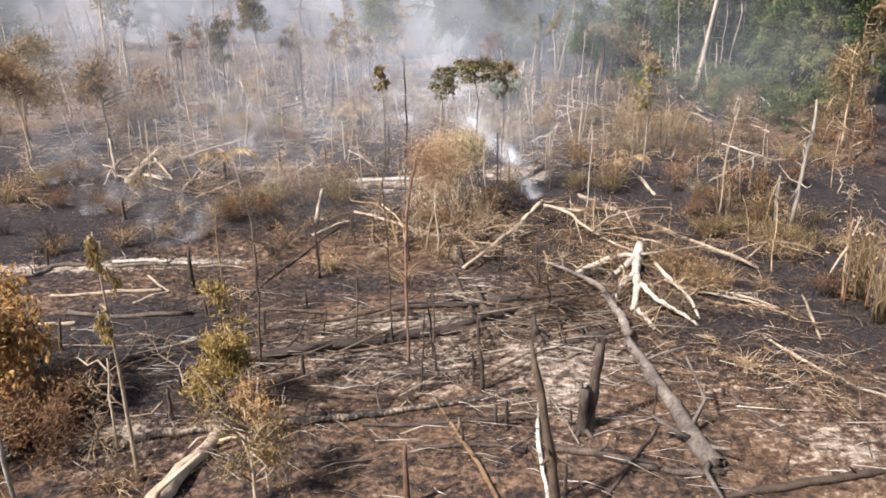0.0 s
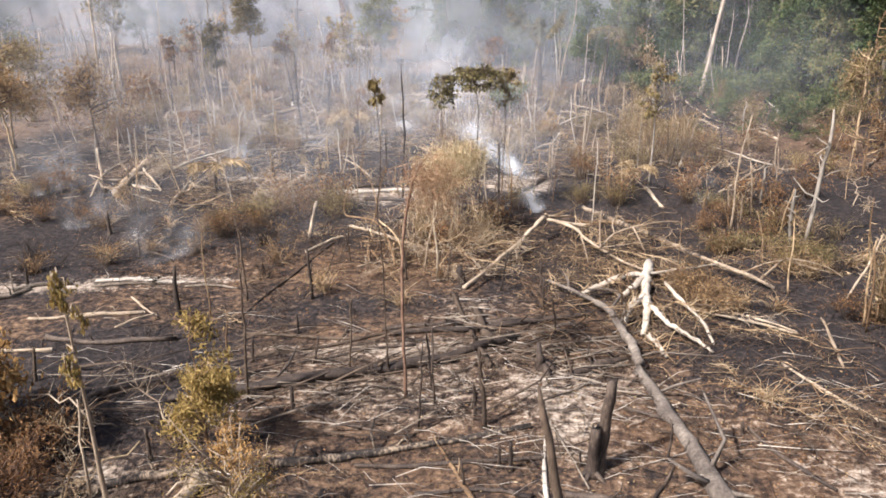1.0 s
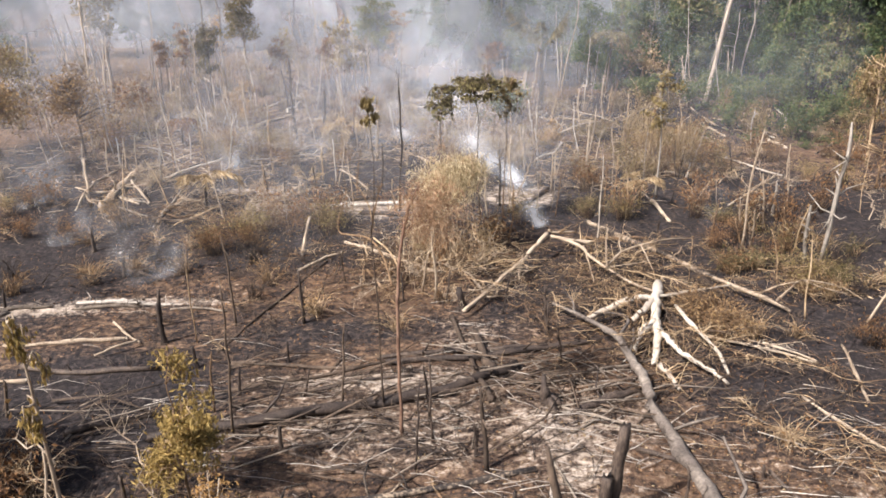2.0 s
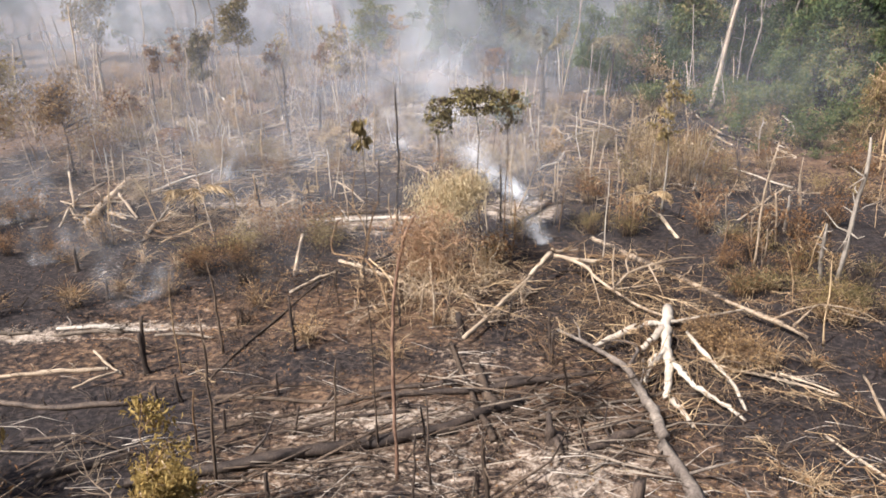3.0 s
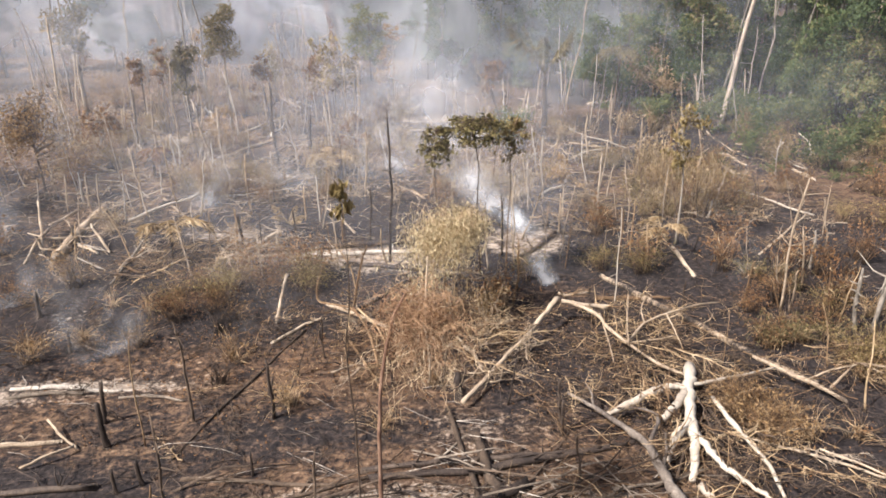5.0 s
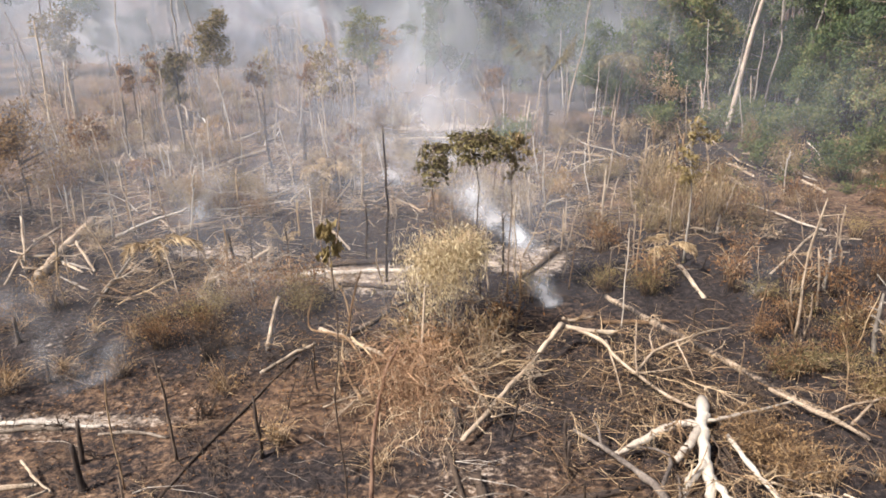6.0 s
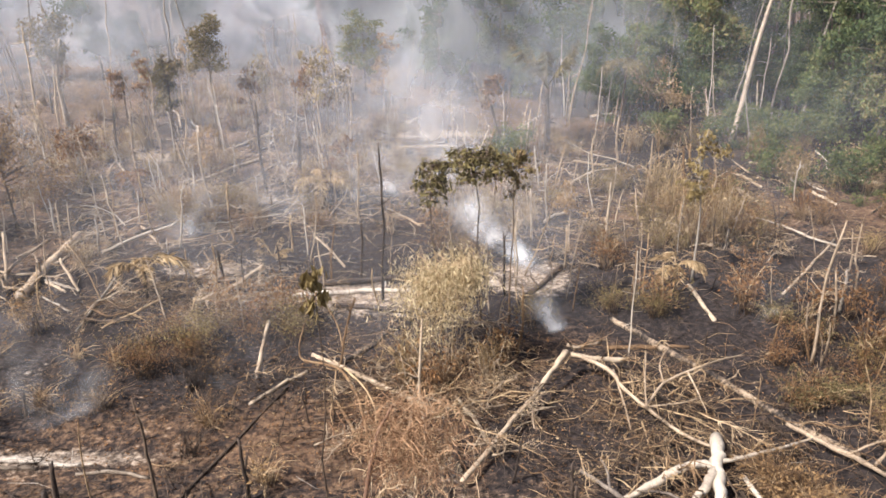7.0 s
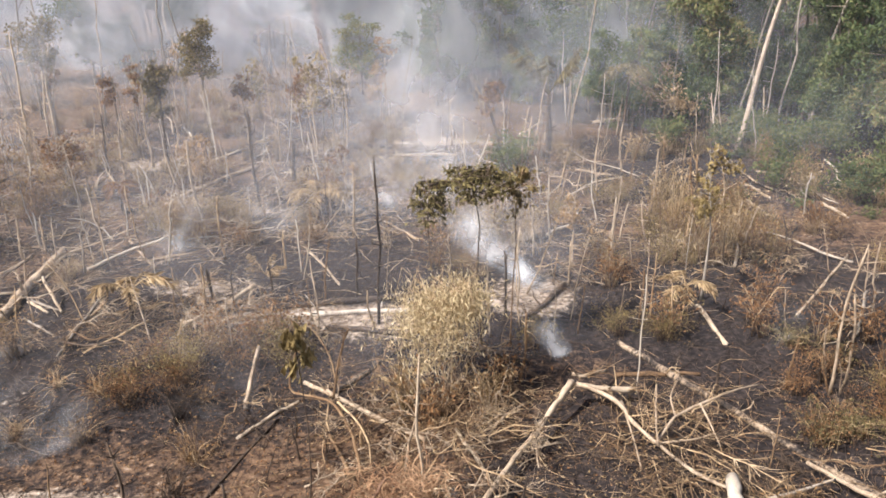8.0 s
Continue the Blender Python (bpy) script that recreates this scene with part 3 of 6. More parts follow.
bush_kind("stem_clump", "clump of thin upright dead stems", 16, 1.9, 0.9, "pale", "brown_leaf", 60, 0.10, 0.013, 0.3)
bush_kind("low_green", "low green regrowth at the forest edge", 16, 0.6, 1.0, "green_leaf", "green_leaf", 260, 0.16, 0.010)
bush_kind("dull", "half-dead bush with dull olive leaves", 26, 0.8, 1.2, "tan", "dull_leaf", 420, 0.10, 0.012)
bush_kind("feathery", "dry feathery bush with fine olive-brown leaves", 40, 1.2, 1.4, "tan", "olive_leaf", 800, 0.085, 0.009, 0.7, 0.35)
bush_kind("russet", "low bush with fine scorched russet leaves", 40, 1.0, 1.4, "brown", "brown_leaf", 800, 0.085, 0.009, 0.7, 0.35)
bush_kind("bleached", "dry bush of fine bleached stalks and shreds", 60, 1.0, 1.5, "straw", "pale_straw", 500, 0.09, 0.009, 0.8, 0.2)
bush_kind("burnt", "burnt black bush of bare stalks", 30, 1.0, 0.8, "char", "brown_leaf", 0, 0.1, 0.014)


def frond_palm(at, h, r, count, length, rise, sag, wood_kind, leaf_kind, label):
    """A palm: stem, and fronds of a rib with hanging leaflets."""
    rng = np.random.default_rng(int(abs(at[0] * 41 + at[1] * 23) * 10))
    ob = thing("palm", (at[0], at[1], float(ground_height(at[0], at[1])) - 0.05), label, "palm", "scorched palms")
    s = np.linspace(0, 1, 7)[:, None]
    stem = np.array([0.15 * h * rng.normal() * 0.3, 0, h]) * s
    if h > 0.6:
        part("trunk", tubes(stem, r * (1 - 0.25 * s[:, 0]), 8, 0.06, rng), wood_kind, ob)
    t = np.linspace(0, 1, 9)
    for a in np.linspace(0, 6.28, count, endpoint=False) + rng.normal(size=count) * 0.25:
        up = rise * rng.uniform(0.7, 1.25)
        d = np.array([math.cos(a), math.sin(a), 0])
        ln = length * rng.uniform(0.75, 1.1)
        P = stem[-1] + d * (ln * t * (1 - 0.25 * t))[:, None] + np.array([0, 0, 1.0]) * (ln * (up * t - sag * t ** 2.2))[:, None]
        P[:, 2] = np.maximum(P[:, 2], 0.1)
        q = np.repeat(np.linspace(1.5, 7.9, 34), 2)
        C = np.stack([np.interp(q, np.arange(9), P[:, k]) for k in range(3)], 1)
        sd = np.tile([1.0, -1.0], 34)[:, None] * np.cross(d, (0, 0, 1.0))
        D = unit(sd * 0.8 + d * 0.6 + np.array([0, 0, -0.55]) + rng.normal(size=C.shape) * 0.2)
        size = ln * 0.26 * np.sin(np.clip(q / 8, 0.12, 0.93) * 3.1)
        part("frond", merge(tubes(P, r * 0.22 * (1 - 0.8 * t) + 0.004, 4, 0, rng), leaves(C + D * size[:, None] * 0.5, D, size, 0.13, 0.03, rng)), leaf_kind, ob, smooth=False)
    return ob


BRANCHES = {}


def fallen_branch(x, y, turn, wood_kind, rng, lift=0.0):
    """A crooked dead branch with side twigs, lying on the ground or on other slash."""
    v = (wood_kind, int(rng.integers(0, 5)))
    z = float(ground_height(x, y)) + lift
    if v not in BRANCHES:
        r2 = np.random.default_rng(v[1] * 7 + len(wood_kind))
        ob = thing({"tan": "dry_branch", "pale": "bleached_branch", "char": "charred_branch", "brown": "scorched_branch"}[wood_kind], (x, y, z), {"tan": "crooked dry brown branch lying in slash", "pale": "crooked bleached branch lying in slash", "char": "crooked charred branch lying on ash", "brown": "crooked scorched branch lying on burnt ground"}[wood_kind], "branch", wood_kind + " fallen branches")
        ln = (1.8, 2.6, 3.4, 1.4, 2.2)[v[1]]
        t = np.linspace(-0.5, 0.5, 8)
        P = np.stack([ln * t, np.cumsum(r2.normal(size=8)) * 0.028 * ln, 0.05 + np.abs(np.cumsum(r2.normal(size=8)) * 0.05 * ln)], 1)
        R = (0.012 + 0.009 * r2.random()) * np.linspace(1.6, 0.35, 8)
        part("stem", tubes(P, R, 5, 0.08, r2), wood_kind, ob)
        k = 30
        q = r2.integers(2, 8, k)
        d = unit(np.stack([np.abs(r2.normal(size=k)) * 1.1, r2.normal(size=k), 0.55 * np.abs(r2.normal(size=k))], 1))
        L = ln * r2.uniform(0.10, 0.42, k)[:, None]
        pts = [P[q]]
        for f in (0.4, 0.75, 1.0):
            pts.append(P[q] + d * L * f + r2.normal(size=(k, 3)) * 0.09 * L + np.array([0, 0, -0.35]) * L * f * f)
        T = np.stack(pts, 1)
        T[..., 2] = np.maximum(T[..., 2], 0.012)
        part("fine_twig", tubes(T, np.maximum(R[q], 0.009)[:, None] * np.array([[0.6, 0.48, 0.36, 0.2]]), 3, 0, r2), wood_kind, ob, kind="stuff")
        ob.rotation_euler = (0, 0, turn)
        BRANCHES[v] = ob
        return ob
    return copy_thing(BRANCHES[v], pose(x, y, z, rng.normal() * 14, rng.normal() * 8, math.degrees(turn)))


# ---- placed logs, poles and stumps ----
fallen_log([(-8.32, 21.45, 0.10), (-5.36, 22.17, 0.14), (-2.80, 22.84, 0.14), (-0.50, 23.25, 0.13), (2.48, 25.06, 0.12)], [0.129, 0.170, 0.174, 0.167, 0.146], "char", "charred black fallen log lying on ash")
fallen_log([(-1.78, 25.33, 0.08), (0.94, 25.54, 0.09), (3.77, 26.32, 0.08), (5.55, 26.64, 0.06)], [0.094, 0.106, 0.098, 0.077], "char", "charred black fallen log lying on ash")
fallen_log([(-7.07, 25.64, 0.05), (-4.73, 25.52, 0.05), (-2.61, 25.19, 0.04)], [0.064, 0.063, 0.052], "brown", "scorched brown fallen log on burnt ground")
fallen_log([(-6.73, 24.11, 0.04), (-4.60, 24.64, 0.04), (-1.79, 25.48, 0.04)], [0.050, 0.051, 0.053], "brown", "scorched brown fallen log on burnt ground")
fallen_log([(-4.86, 23.65, 0.03), (-2.95, 24.37, 0.04), (-0.93, 24.54, 0.03)], [0.040, 0.051, 0.041], "char", "thin charred fallen pole on burnt ground")
fallen_log([(-4.55, 18.28, 0.10), (-2.42, 18.73, 0.09), (0.21, 19.37, 0.07), (2.44, 19.81, 0.06)], [0.130, 0.116, 0.085, 0.069], "mixed", "half-burnt fallen log, pale and blackened")
fallen_log([(-2.39, 18.35, 0.05), (0.19, 18.34, 0.05), (2.63, 18.47, 0.05)], [0.065, 0.065, 0.065], "char", "charred black fallen log lying on ash")
fallen_log([(2.98, 17.01, 0.08), (4.36, 16.68, 0.09), (5.53, 16.26, 0.08)], [0.100, 0.113, 0.104], "char", "charred black fallen log lying on ash")
fallen_log([(5.65, 16.18, 0.08), (6.39, 15.97, 0.08), (7.05, 15.98, 0.09)], [0.096, 0.102, 0.117], "char", "charred black fallen log lying on ash")
fallen_log([(6.36, 14.97, 0.07), (8.33, 15.40, 0.09), (10.13, 15.60, 0.08), (11.56, 15.87, 0.07)], [0.083, 0.107, 0.100, 0.087], "brown", "scorched brown fallen log on burnt ground")
fallen_log([(-7.43, 14.02, 0.23), (-7.04, 15.39, 0.21), (-6.66, 16.72, 0.17), (-6.27, 17.91, 0.13)], [0.294, 0.258, 0.213, 0.160], "pale", "bleached pale fallen log lying among dry slash")
fallen_log([(-10.38, 17.12, 0.07), (-9.13, 17.45, 0.09), (-7.72, 17.89, 0.10), (-6.32, 18.15, 0.09)], [0.092, 0.109, 0.119, 0.113], "mixed", "half-burnt fallen log, pale and blackened")
fallen_log([(-15.32, 27.05, 0.04), (-13.14, 27.11, 0.05), (-11.30, 27.42, 0.04)], [0.055, 0.067, 0.056], "pale", "thin pale fallen pole lying in slash")
fallen_log([(-15.54, 24.86, 0.04), (-13.45, 24.80, 0.06)], [0.052, 0.072], "pale", "thin pale fallen pole lying in slash")
fallen_log([(-18.36, 28.17, 0.06), (-16.95, 29.05, 0.09), (-16.53, 29.65, 0.07)], [0.069, 0.106, 0.084], "bark", "scorched brown fallen log on burnt ground")
fallen_log([(-17.17, 29.48, 0.05), (-16.21, 29.99, 0.07), (-15.06, 30.11, 0.05)], [0.059, 0.085, 0.061], "bark", "scorched brown fallen log on burnt ground")
fallen_log([(-14.16, 29.96, 0.05), (-12.91, 30.19, 0.06), (-11.72, 30.23, 0.05)], [0.060, 0.073, 0.061], "bark", "scorched brown fallen log on burnt ground")
fallen_log([(-10.40, 29.84, 0.04), (-9.23, 29.95, 0.05), (-8.20, 29.64, 0.04)], [0.048, 0.060, 0.048], "bark", "scorched brown fallen log on burnt ground")
fallen_log([(-10.82, 21.75, 0.07), (-9.66, 22.14, 0.10), (-8.66, 22.87, 0.07)], [0.093, 0.122, 0.087], "char", "charred black fallen log lying on ash")
fallen_log([(-7.68, 26.43, 0.03), (-6.76, 29.58, 0.04), (-4.91, 34.05, 0.03)], [0.033, 0.048, 0.040], "brown", "thin scorched fallen pole on burnt ground")
fallen_log([(-14.02, 25.61, 0.07), (-11.70, 25.07, 0.07), (-9.30, 25.35, 0.08)], [0.085, 0.094, 0.095], "char", "charred black fallen log lying on ash")
fallen_log([(-4.41, 20.86, 0.04), (-2.54, 19.99, 0.05), (-0.98, 19.58, 0.03)], [0.054, 0.061, 0.034], "char", "thin charred fallen pole on burnt ground")
fallen_log([(-0.75, 17.18, 0.04), (0.95, 17.38, 0.05), (2.14, 16.96, 0.06)], [0.046, 0.062, 0.076], "char", "charred black fallen log lying on ash")
fallen_log([(6.17, 22.69, 0.08), (6.49, 20.25, 0.07), (6.74, 17.92, 0.09), (6.98, 16.14, 0.12)], [0.18, 0.20, 0.235, 0.26], "worn_bark", "big grey-brown fallen trunk with a ragged hollow end", hollow=True)
fallen_log([(3.83, 22.30, 0.09), (5.09, 23.00, 0.11), (6.10, 23.63, 0.08)], [0.114, 0.136, 0.099], "char", "charred black fallen log lying on ash")
fallen_log([(5.26, 20.57, 0.05), (6.45, 20.06, 0.05), (6.71, 19.76, 0.03)], [0.062, 0.061, 0.043], "char", "thin charred fallen pole on burnt ground")
fallen_log([(3.89, 15.05, 0.04), (4.94, 16.56, 0.04), (5.99, 18.00, 0.03)], [0.049, 0.052, 0.040], "char", "thin charred fallen pole on burnt ground")
fallen_log([(8.57, 19.70, 0.04), (8.91, 18.36, 0.05), (9.72, 16.92, 0.04)], [0.051, 0.065, 0.053], "char", "charred black fallen log lying on ash")
fallen_log([(10.92, 23.08, 0.03), (11.68, 20.92, 0.04), (12.23, 19.85, 0.04), (13.09, 18.92, 0.04)], [0.039, 0.045, 0.052, 0.050], "pale", "thin pale fallen pole lying in slash")
fallen_log([(13.62, 26.17, 0.03), (13.18, 24.32, 0.04), (12.72, 22.71, 0.03)], [0.043, 0.051, 0.038], "pale", "thin pale fallen pole lying in slash")
fallen_log([(-0.30, 19.66, 0.03), (0.19, 18.18, 0.04), (0.90, 16.41, 0.05), (1.25, 15.10, 0.05)], [0.034, 0.056, 0.067, 0.063], "tan", "thin pale fallen pole lying in slash")
fallen_log([(2.84, 19.56, 0.03), (2.54, 17.73, 0.04), (2.50, 15.07, 0.06)], [0.043, 0.055, 0.070], "ash", "bleached pale fallen log lying among dry slash")
fallen_log([(0.36, 28.68, 0.07), (1.11, 24.65, 0.07), (1.52, 22.97, 0.08)], [0.081, 0.092, 0.097], "brown", "scorched brown fallen log on burnt ground")
fallen_log([(-13.73, 27.14, 0.04), (-12.40, 27.33, 0.05), (-11.21, 27.45, 0.04)], [0.053, 0.063, 0.054], "pale", "thin pale fallen pole lying in slash")
fallen_log([(-2.11, 25.75, 0.05), (-0.26, 25.92, 0.07), (1.79, 26.23, 0.07), (3.87, 26.38, 0.06)], [0.067, 0.085, 0.086, 0.069], "char", "charred black fallen log lying on ash")
fallen_log([(1.15, 27.25, 0.12), (1.48, 25.45, 0.12), (1.65, 24.40, 0.12)], [0.144, 0.150, 0.144], "brown", "scorched brown fallen log on burnt ground")
fallen_log([(-3.14, 33.15, 0.04), (-2.23, 31.11, 0.05), (-1.65, 29.72, 0.04)], [0.055, 0.062, 0.049], "tan", "thin pale fallen pole lying in slash")
fallen_log([(7.19, 38.58, 0.08), (8.12, 36.86, 0.10), (9.16, 35.06, 0.10), (10.49, 32.70, 0.08), (11.25, 31.31, 0.08), (12.46, 29.57, 0.09)], [0.097, 0.123, 0.125, 0.106, 0.100, 0.108], "mixed", "long half-burnt fallen trunk, pale bark on its ends")
fallen_log([(-4.36, 36.21, 0.06), (-2.24, 34.40, 0.07), (-0.15, 32.90, 0.06)], [0.070, 0.084, 0.071], "pale", "thin pale fallen pole lying in slash")
fallen_log([(-3.27, 35.37, 0.07), (-2.21, 36.62, 0.08), (-0.75, 38.48, 0.07)], [0.087, 0.101, 0.086], "mixed", "half-burnt fallen log, pale and blackened")
fallen_log([(-8.49, 41.84, 0.08), (-4.76, 42.13, 0.12), (-0.49, 42.84, 0.10)], [0.095, 0.144, 0.122], "char", "charred black fallen log lying on ash")
fallen_log([(-7.63, 41.13, 0.06), (-4.66, 41.33, 0.07), (-0.58, 41.42, 0.07)], [0.070, 0.094, 0.094], "ash", "ash-covered fallen trunk in pale ash")
fallen_log([(-4.04, 40.13, 0.08), (-0.44, 39.13, 0.10), (3.47, 37.09, 0.10)], [0.102, 0.132, 0.123], "char", "charred black fallen log lying on ash")
fallen_log([(-8.69, 40.78, 0.06), (-6.27, 41.28, 0.09)], [0.080, 0.117], "pale", "bleached pale fallen log lying among dry slash")
fallen_log([(-17.63, 41.40, 0.19), (-17.87, 44.31, 0.18), (-18.06, 48.27, 0.14)], [0.235, 0.229, 0.169], "pale", "bleached pale fallen log lying among dry slash")
fallen_log([(-15.78, 53.87, 0.09), (-14.13, 57.98, 0.11), (-11.51, 62.80, 0.11)], [0.112, 0.139, 0.133], "pale", "bleached pale fallen log lying among dry slash")
fallen_log([(-14.90, 64.24, 0.08), (-12.09, 70.85, 0.09)], [0.097, 0.109], "pale", "thin pale fallen pole lying in slash")
fallen_log([(-12.08, 55.91, 0.05), (-10.29, 61.33, 0.06)], [0.066, 0.074], "pale", "thin pale fallen pole lying in slash")
fallen_log([(-8.11, 51.38, 0.05), (-7.75, 53.70, 0.05)], [0.060, 0.063], "pale", "thin pale fallen pole lying in slash")
fallen_log([(0.82, 33.38, 0.04), (1.50, 31.74, 0.05), (1.81, 30.89, 0.05)], [0.054, 0.067, 0.065], "pale", "thin pale fallen pole lying in slash")
fallen_log([(11.05, 41.20, 0.07), (11.07, 37.99, 0.06)], [0.094, 0.074], "pale", "thin pale fallen pole lying in slash")
fallen_log([(20.66, 59.30, 0.06), (23.57, 57.85, 0.07)], [0.071, 0.087], "pale", "thin pale fallen pole lying in slash")
fallen_log([(24.34, 56.94, 0.06), (26.63, 54.62, 0.07)], [0.068, 0.082], "pale", "thin pale fallen pole lying in slash")
fallen_log([(17.82, 53.73, 0.08), (18.28, 51.00, 0.07)], [0.096, 0.090], "pale", "thin pale fallen pole lying in slash")
fallen_log([(18.66, 56.81, 0.05), (19.34, 54.15, 0.06)], [0.068, 0.081], "pale", "thin pale fallen pole lying in slash")
fallen_log([(21.89, 53.20, 0.06), (22.09, 50.78, 0.06)], [0.079, 0.075], "pale", "thin pale fallen pole lying in slash")
fallen_log([(13.12, 73.51, 0.11), (17.20, 74.40, 0.13)], [0.137, 0.162], "pale", "thin pale fallen pole lying in slash")
fallen_log([(9.54, 60.91, 0.06), (11.46, 59.65, 0.06)], [0.074, 0.072], "pale", "thin pale fallen pole lying in slash")
fallen_log([(-2.32, 64.37, 0.06), (1.75, 63.79, 0.09)], [0.078, 0.116], "white", "bleached pale fallen log lying among dry slash")
fallen_log([(6.83, 69.73, 0.07), (8.94, 73.30, 0.07)], [0.086, 0.090], "pale", "thin pale fallen pole lying in slash")
fallen_log([(4.94, 67.46, 0.07), (10.08, 66.24, 0.07)], [0.082, 0.081], "tan", "thin pale fallen pole lying in slash")
fallen_log([(-19.91, 45.78, 0.05), (-19.41, 48.04, 0.06)], [0.066, 0.070], "pale", "thin pale fallen pole lying in slash")
fallen_log([(-14.06, 39.48, 0.04), (-13.83, 42.57, 0.06)], [0.055, 0.072], "tan", "thin pale fallen pole lying in slash")
fallen_log([(-17.29, 43.04, 0.05), (-15.94, 41.93, 0.05)], [0.061, 0.059], "pale", "thin pale fallen pole lying in slash")
fallen_log([(-15.28, 49.62, 0.05), (-13.20, 46.66, 0.05)], [0.058, 0.067], "pale", "thin pale fallen pole lying in slash")
fallen_log([(-6.02, 48.31, 0.04), (-4.05, 44.30, 0.04)], [0.056, 0.051], "pale", "thin pale fallen pole lying in slash")
fallen_log([(-2.44, 52.05, 0.04), (-0.57, 49.08, 0.05)], [0.046, 0.057], "pale", "thin pale fallen pole lying in slash")
fallen_log([(3.88, 40.59, 0.07), (5.97, 43.60, 0.10)], [0.092, 0.125], "brown", "scorched brown fallen log on burnt ground")
fallen_log([(3.66, 45.51, 0.13), (5.77, 44.76, 0.12)], [0.158, 0.155], "char", "charred black fallen log lying on ash")
fallen_log([(6.56, 36.24, 0.06), (7.98, 36.34, 0.07), (9.52, 36.14, 0.04)], [0.080, 0.090, 0.050], "tan", "thin pale fallen pole lying in slash")
fallen_log([(19.70, 46.05, 0.04), (14.65, 40.08, 0.04)], [0.053, 0.057], "pale", "thin pale fallen pole lying in slash")
fallen_log([(-14.25, 30.43, 0.05), (-13.04, 30.51, 0.07), (-12.09, 30.61, 0.08), (-11.17, 30.31, 0.05), (-10.48, 30.36, 0.04)], [0.063, 0.081, 0.099, 0.062, 0.045], "ash", "ash-covered fallen trunk in pale ash")
fallen_log([(-11.76, 26.11, 0.10), (-11.15, 26.50, 0.30), (-10.65, 27.04, 0.20)], [0.033, 0.043, 0.035], "pale", "thin pale fallen pole lying in slash")
fallen_log([(-11.87, 28.15, 0.40), (-11.19, 27.50, 0.20), (-10.56, 27.06, 0.10)], [0.037, 0.044, 0.034], "pale", "thin pale fallen pole lying in slash")
fallen_log([(-16.96, 44.03, 0.70), (-16.10, 42.80, 0.40), (-15.34, 41.88, 0.10)], [0.060, 0.071, 0.055], "pale", "thin pale fallen pole lying in slash")
fallen_log([(-16.76, 41.55, 0.03), (-15.78, 40.78, 0.04), (-14.80, 39.97, 0.03)], [0.041, 0.053, 0.039], "grey", "thin pale fallen pole lying in slash")
fallen_log([(-17.55, 43.43, 0.03), (-16.36, 42.58, 0.04), (-15.47, 42.05, 0.03)], [0.042, 0.056, 0.041], "grey", "thin pale fallen pole lying in slash")
fallen_log([(-13.86, 38.17, 0.04), (-14.02, 40.67, 0.05), (-13.76, 42.92, 0.60)], [0.049, 0.066, 0.044], "grey", "thin pale fallen pole lying in slash")
fallen_log([(-14.23, 38.94, 0.30), (-12.86, 38.54, 0.20), (-11.86, 38.92, 0.20)], [0.039, 0.051, 0.051], "brown", "thin charred fallen pole on burnt ground")
fallen_log([(-14.03, 39.76, 0.30), (-12.88, 38.98, 0.20), (-12.28, 39.45, 0.20)], [0.039, 0.051, 0.039], "tan", "thin pale fallen pole lying in slash")
fallen_log([(-12.91, 38.28, 0.10), (-11.93, 39.20, 0.30), (-11.03, 40.12, 0.50)], [0.037, 0.039, 0.040], "tan", "thin pale fallen pole lying in slash")
fallen_log([(-18.26, 39.84, 0.50), (-19.31, 43.49, 0.50), (-19.01, 46.43, 0.50)], [0.053, 0.073, 0.063], "pale", "thin pale fallen pole lying in slash")
fallen_log([(-19.90, 45.10, 1.60), (-19.07, 43.22, 0.60), (-18.54, 42.05, 0.10)], [0.065, 0.073, 0.055], "pale", "thin pale fallen pole lying in slash")
fallen_log([(-6.07, 37.12, 1.00), (-6.15, 35.69, 0.50), (-6.12, 34.72, 0.10)], [0.064, 0.071, 0.067], "pale", "thin pale fallen pole lying in slash")
fallen_log([(-6.01, 33.17, 0.05), (-5.30, 34.05, 0.05), (-4.44, 35.00, 0.04)], [0.064, 0.066, 0.057], "pale", "thin pale fallen pole lying in slash")
fallen_log([(-9.71, 39.96, 0.40), (-8.59, 41.31, 0.30), (-7.64, 43.49, 0.40)], [0.080, 0.109, 0.102], "pale", "bleached pale fallen log lying among dry slash")
fallen_log([(9.05, 26.73, 0.20), (10.90, 25.78, 0.15), (12.22, 24.86, 0.10)], [0.033, 0.043, 0.031], "pale", "thin pale fallen pole lying in slash")
fallen_log([(10.86, 26.08, 0.20), (11.86, 25.41, 0.15), (12.30, 25.07, 0.05)], [0.040, 0.039, 0.029], "pale", "thin pale fallen pole lying in slash")
dead_pole((14.64, 25.02, 0.00), (14.30, 25.02, 3.21), 0.041, 0.030, "tan")
dead_pole((15.33, 25.70, 0.00), (15.43, 25.70, 3.15), 0.042, 0.030, "tan")
dead_pole((15.36, 24.86, 0.00), (15.31, 24.86, 3.26), 0.051, 0.029, "tan")
dead_pole((15.50, 24.50, 0.00), (15.31, 24.50, 3.81), 0.041, 0.029, "pale")
dead_pole((15.36, 27.83, -0.00), (16.22, 27.83, 2.63), 0.045, 0.033, "pale")
dead_pole((15.69, 24.32, 0.00), (15.46, 24.32, 2.63), 0.091, 0.068, "redbark")
dead_pole((14.79, 25.50, 0.00), (14.61, 25.50, 3.35), 0.048, 0.028, "tan")
dead_pole((-0.75, 20.08, 0.00), (-0.55, 20.08, 2.77), 0.035, 0.025, "char")
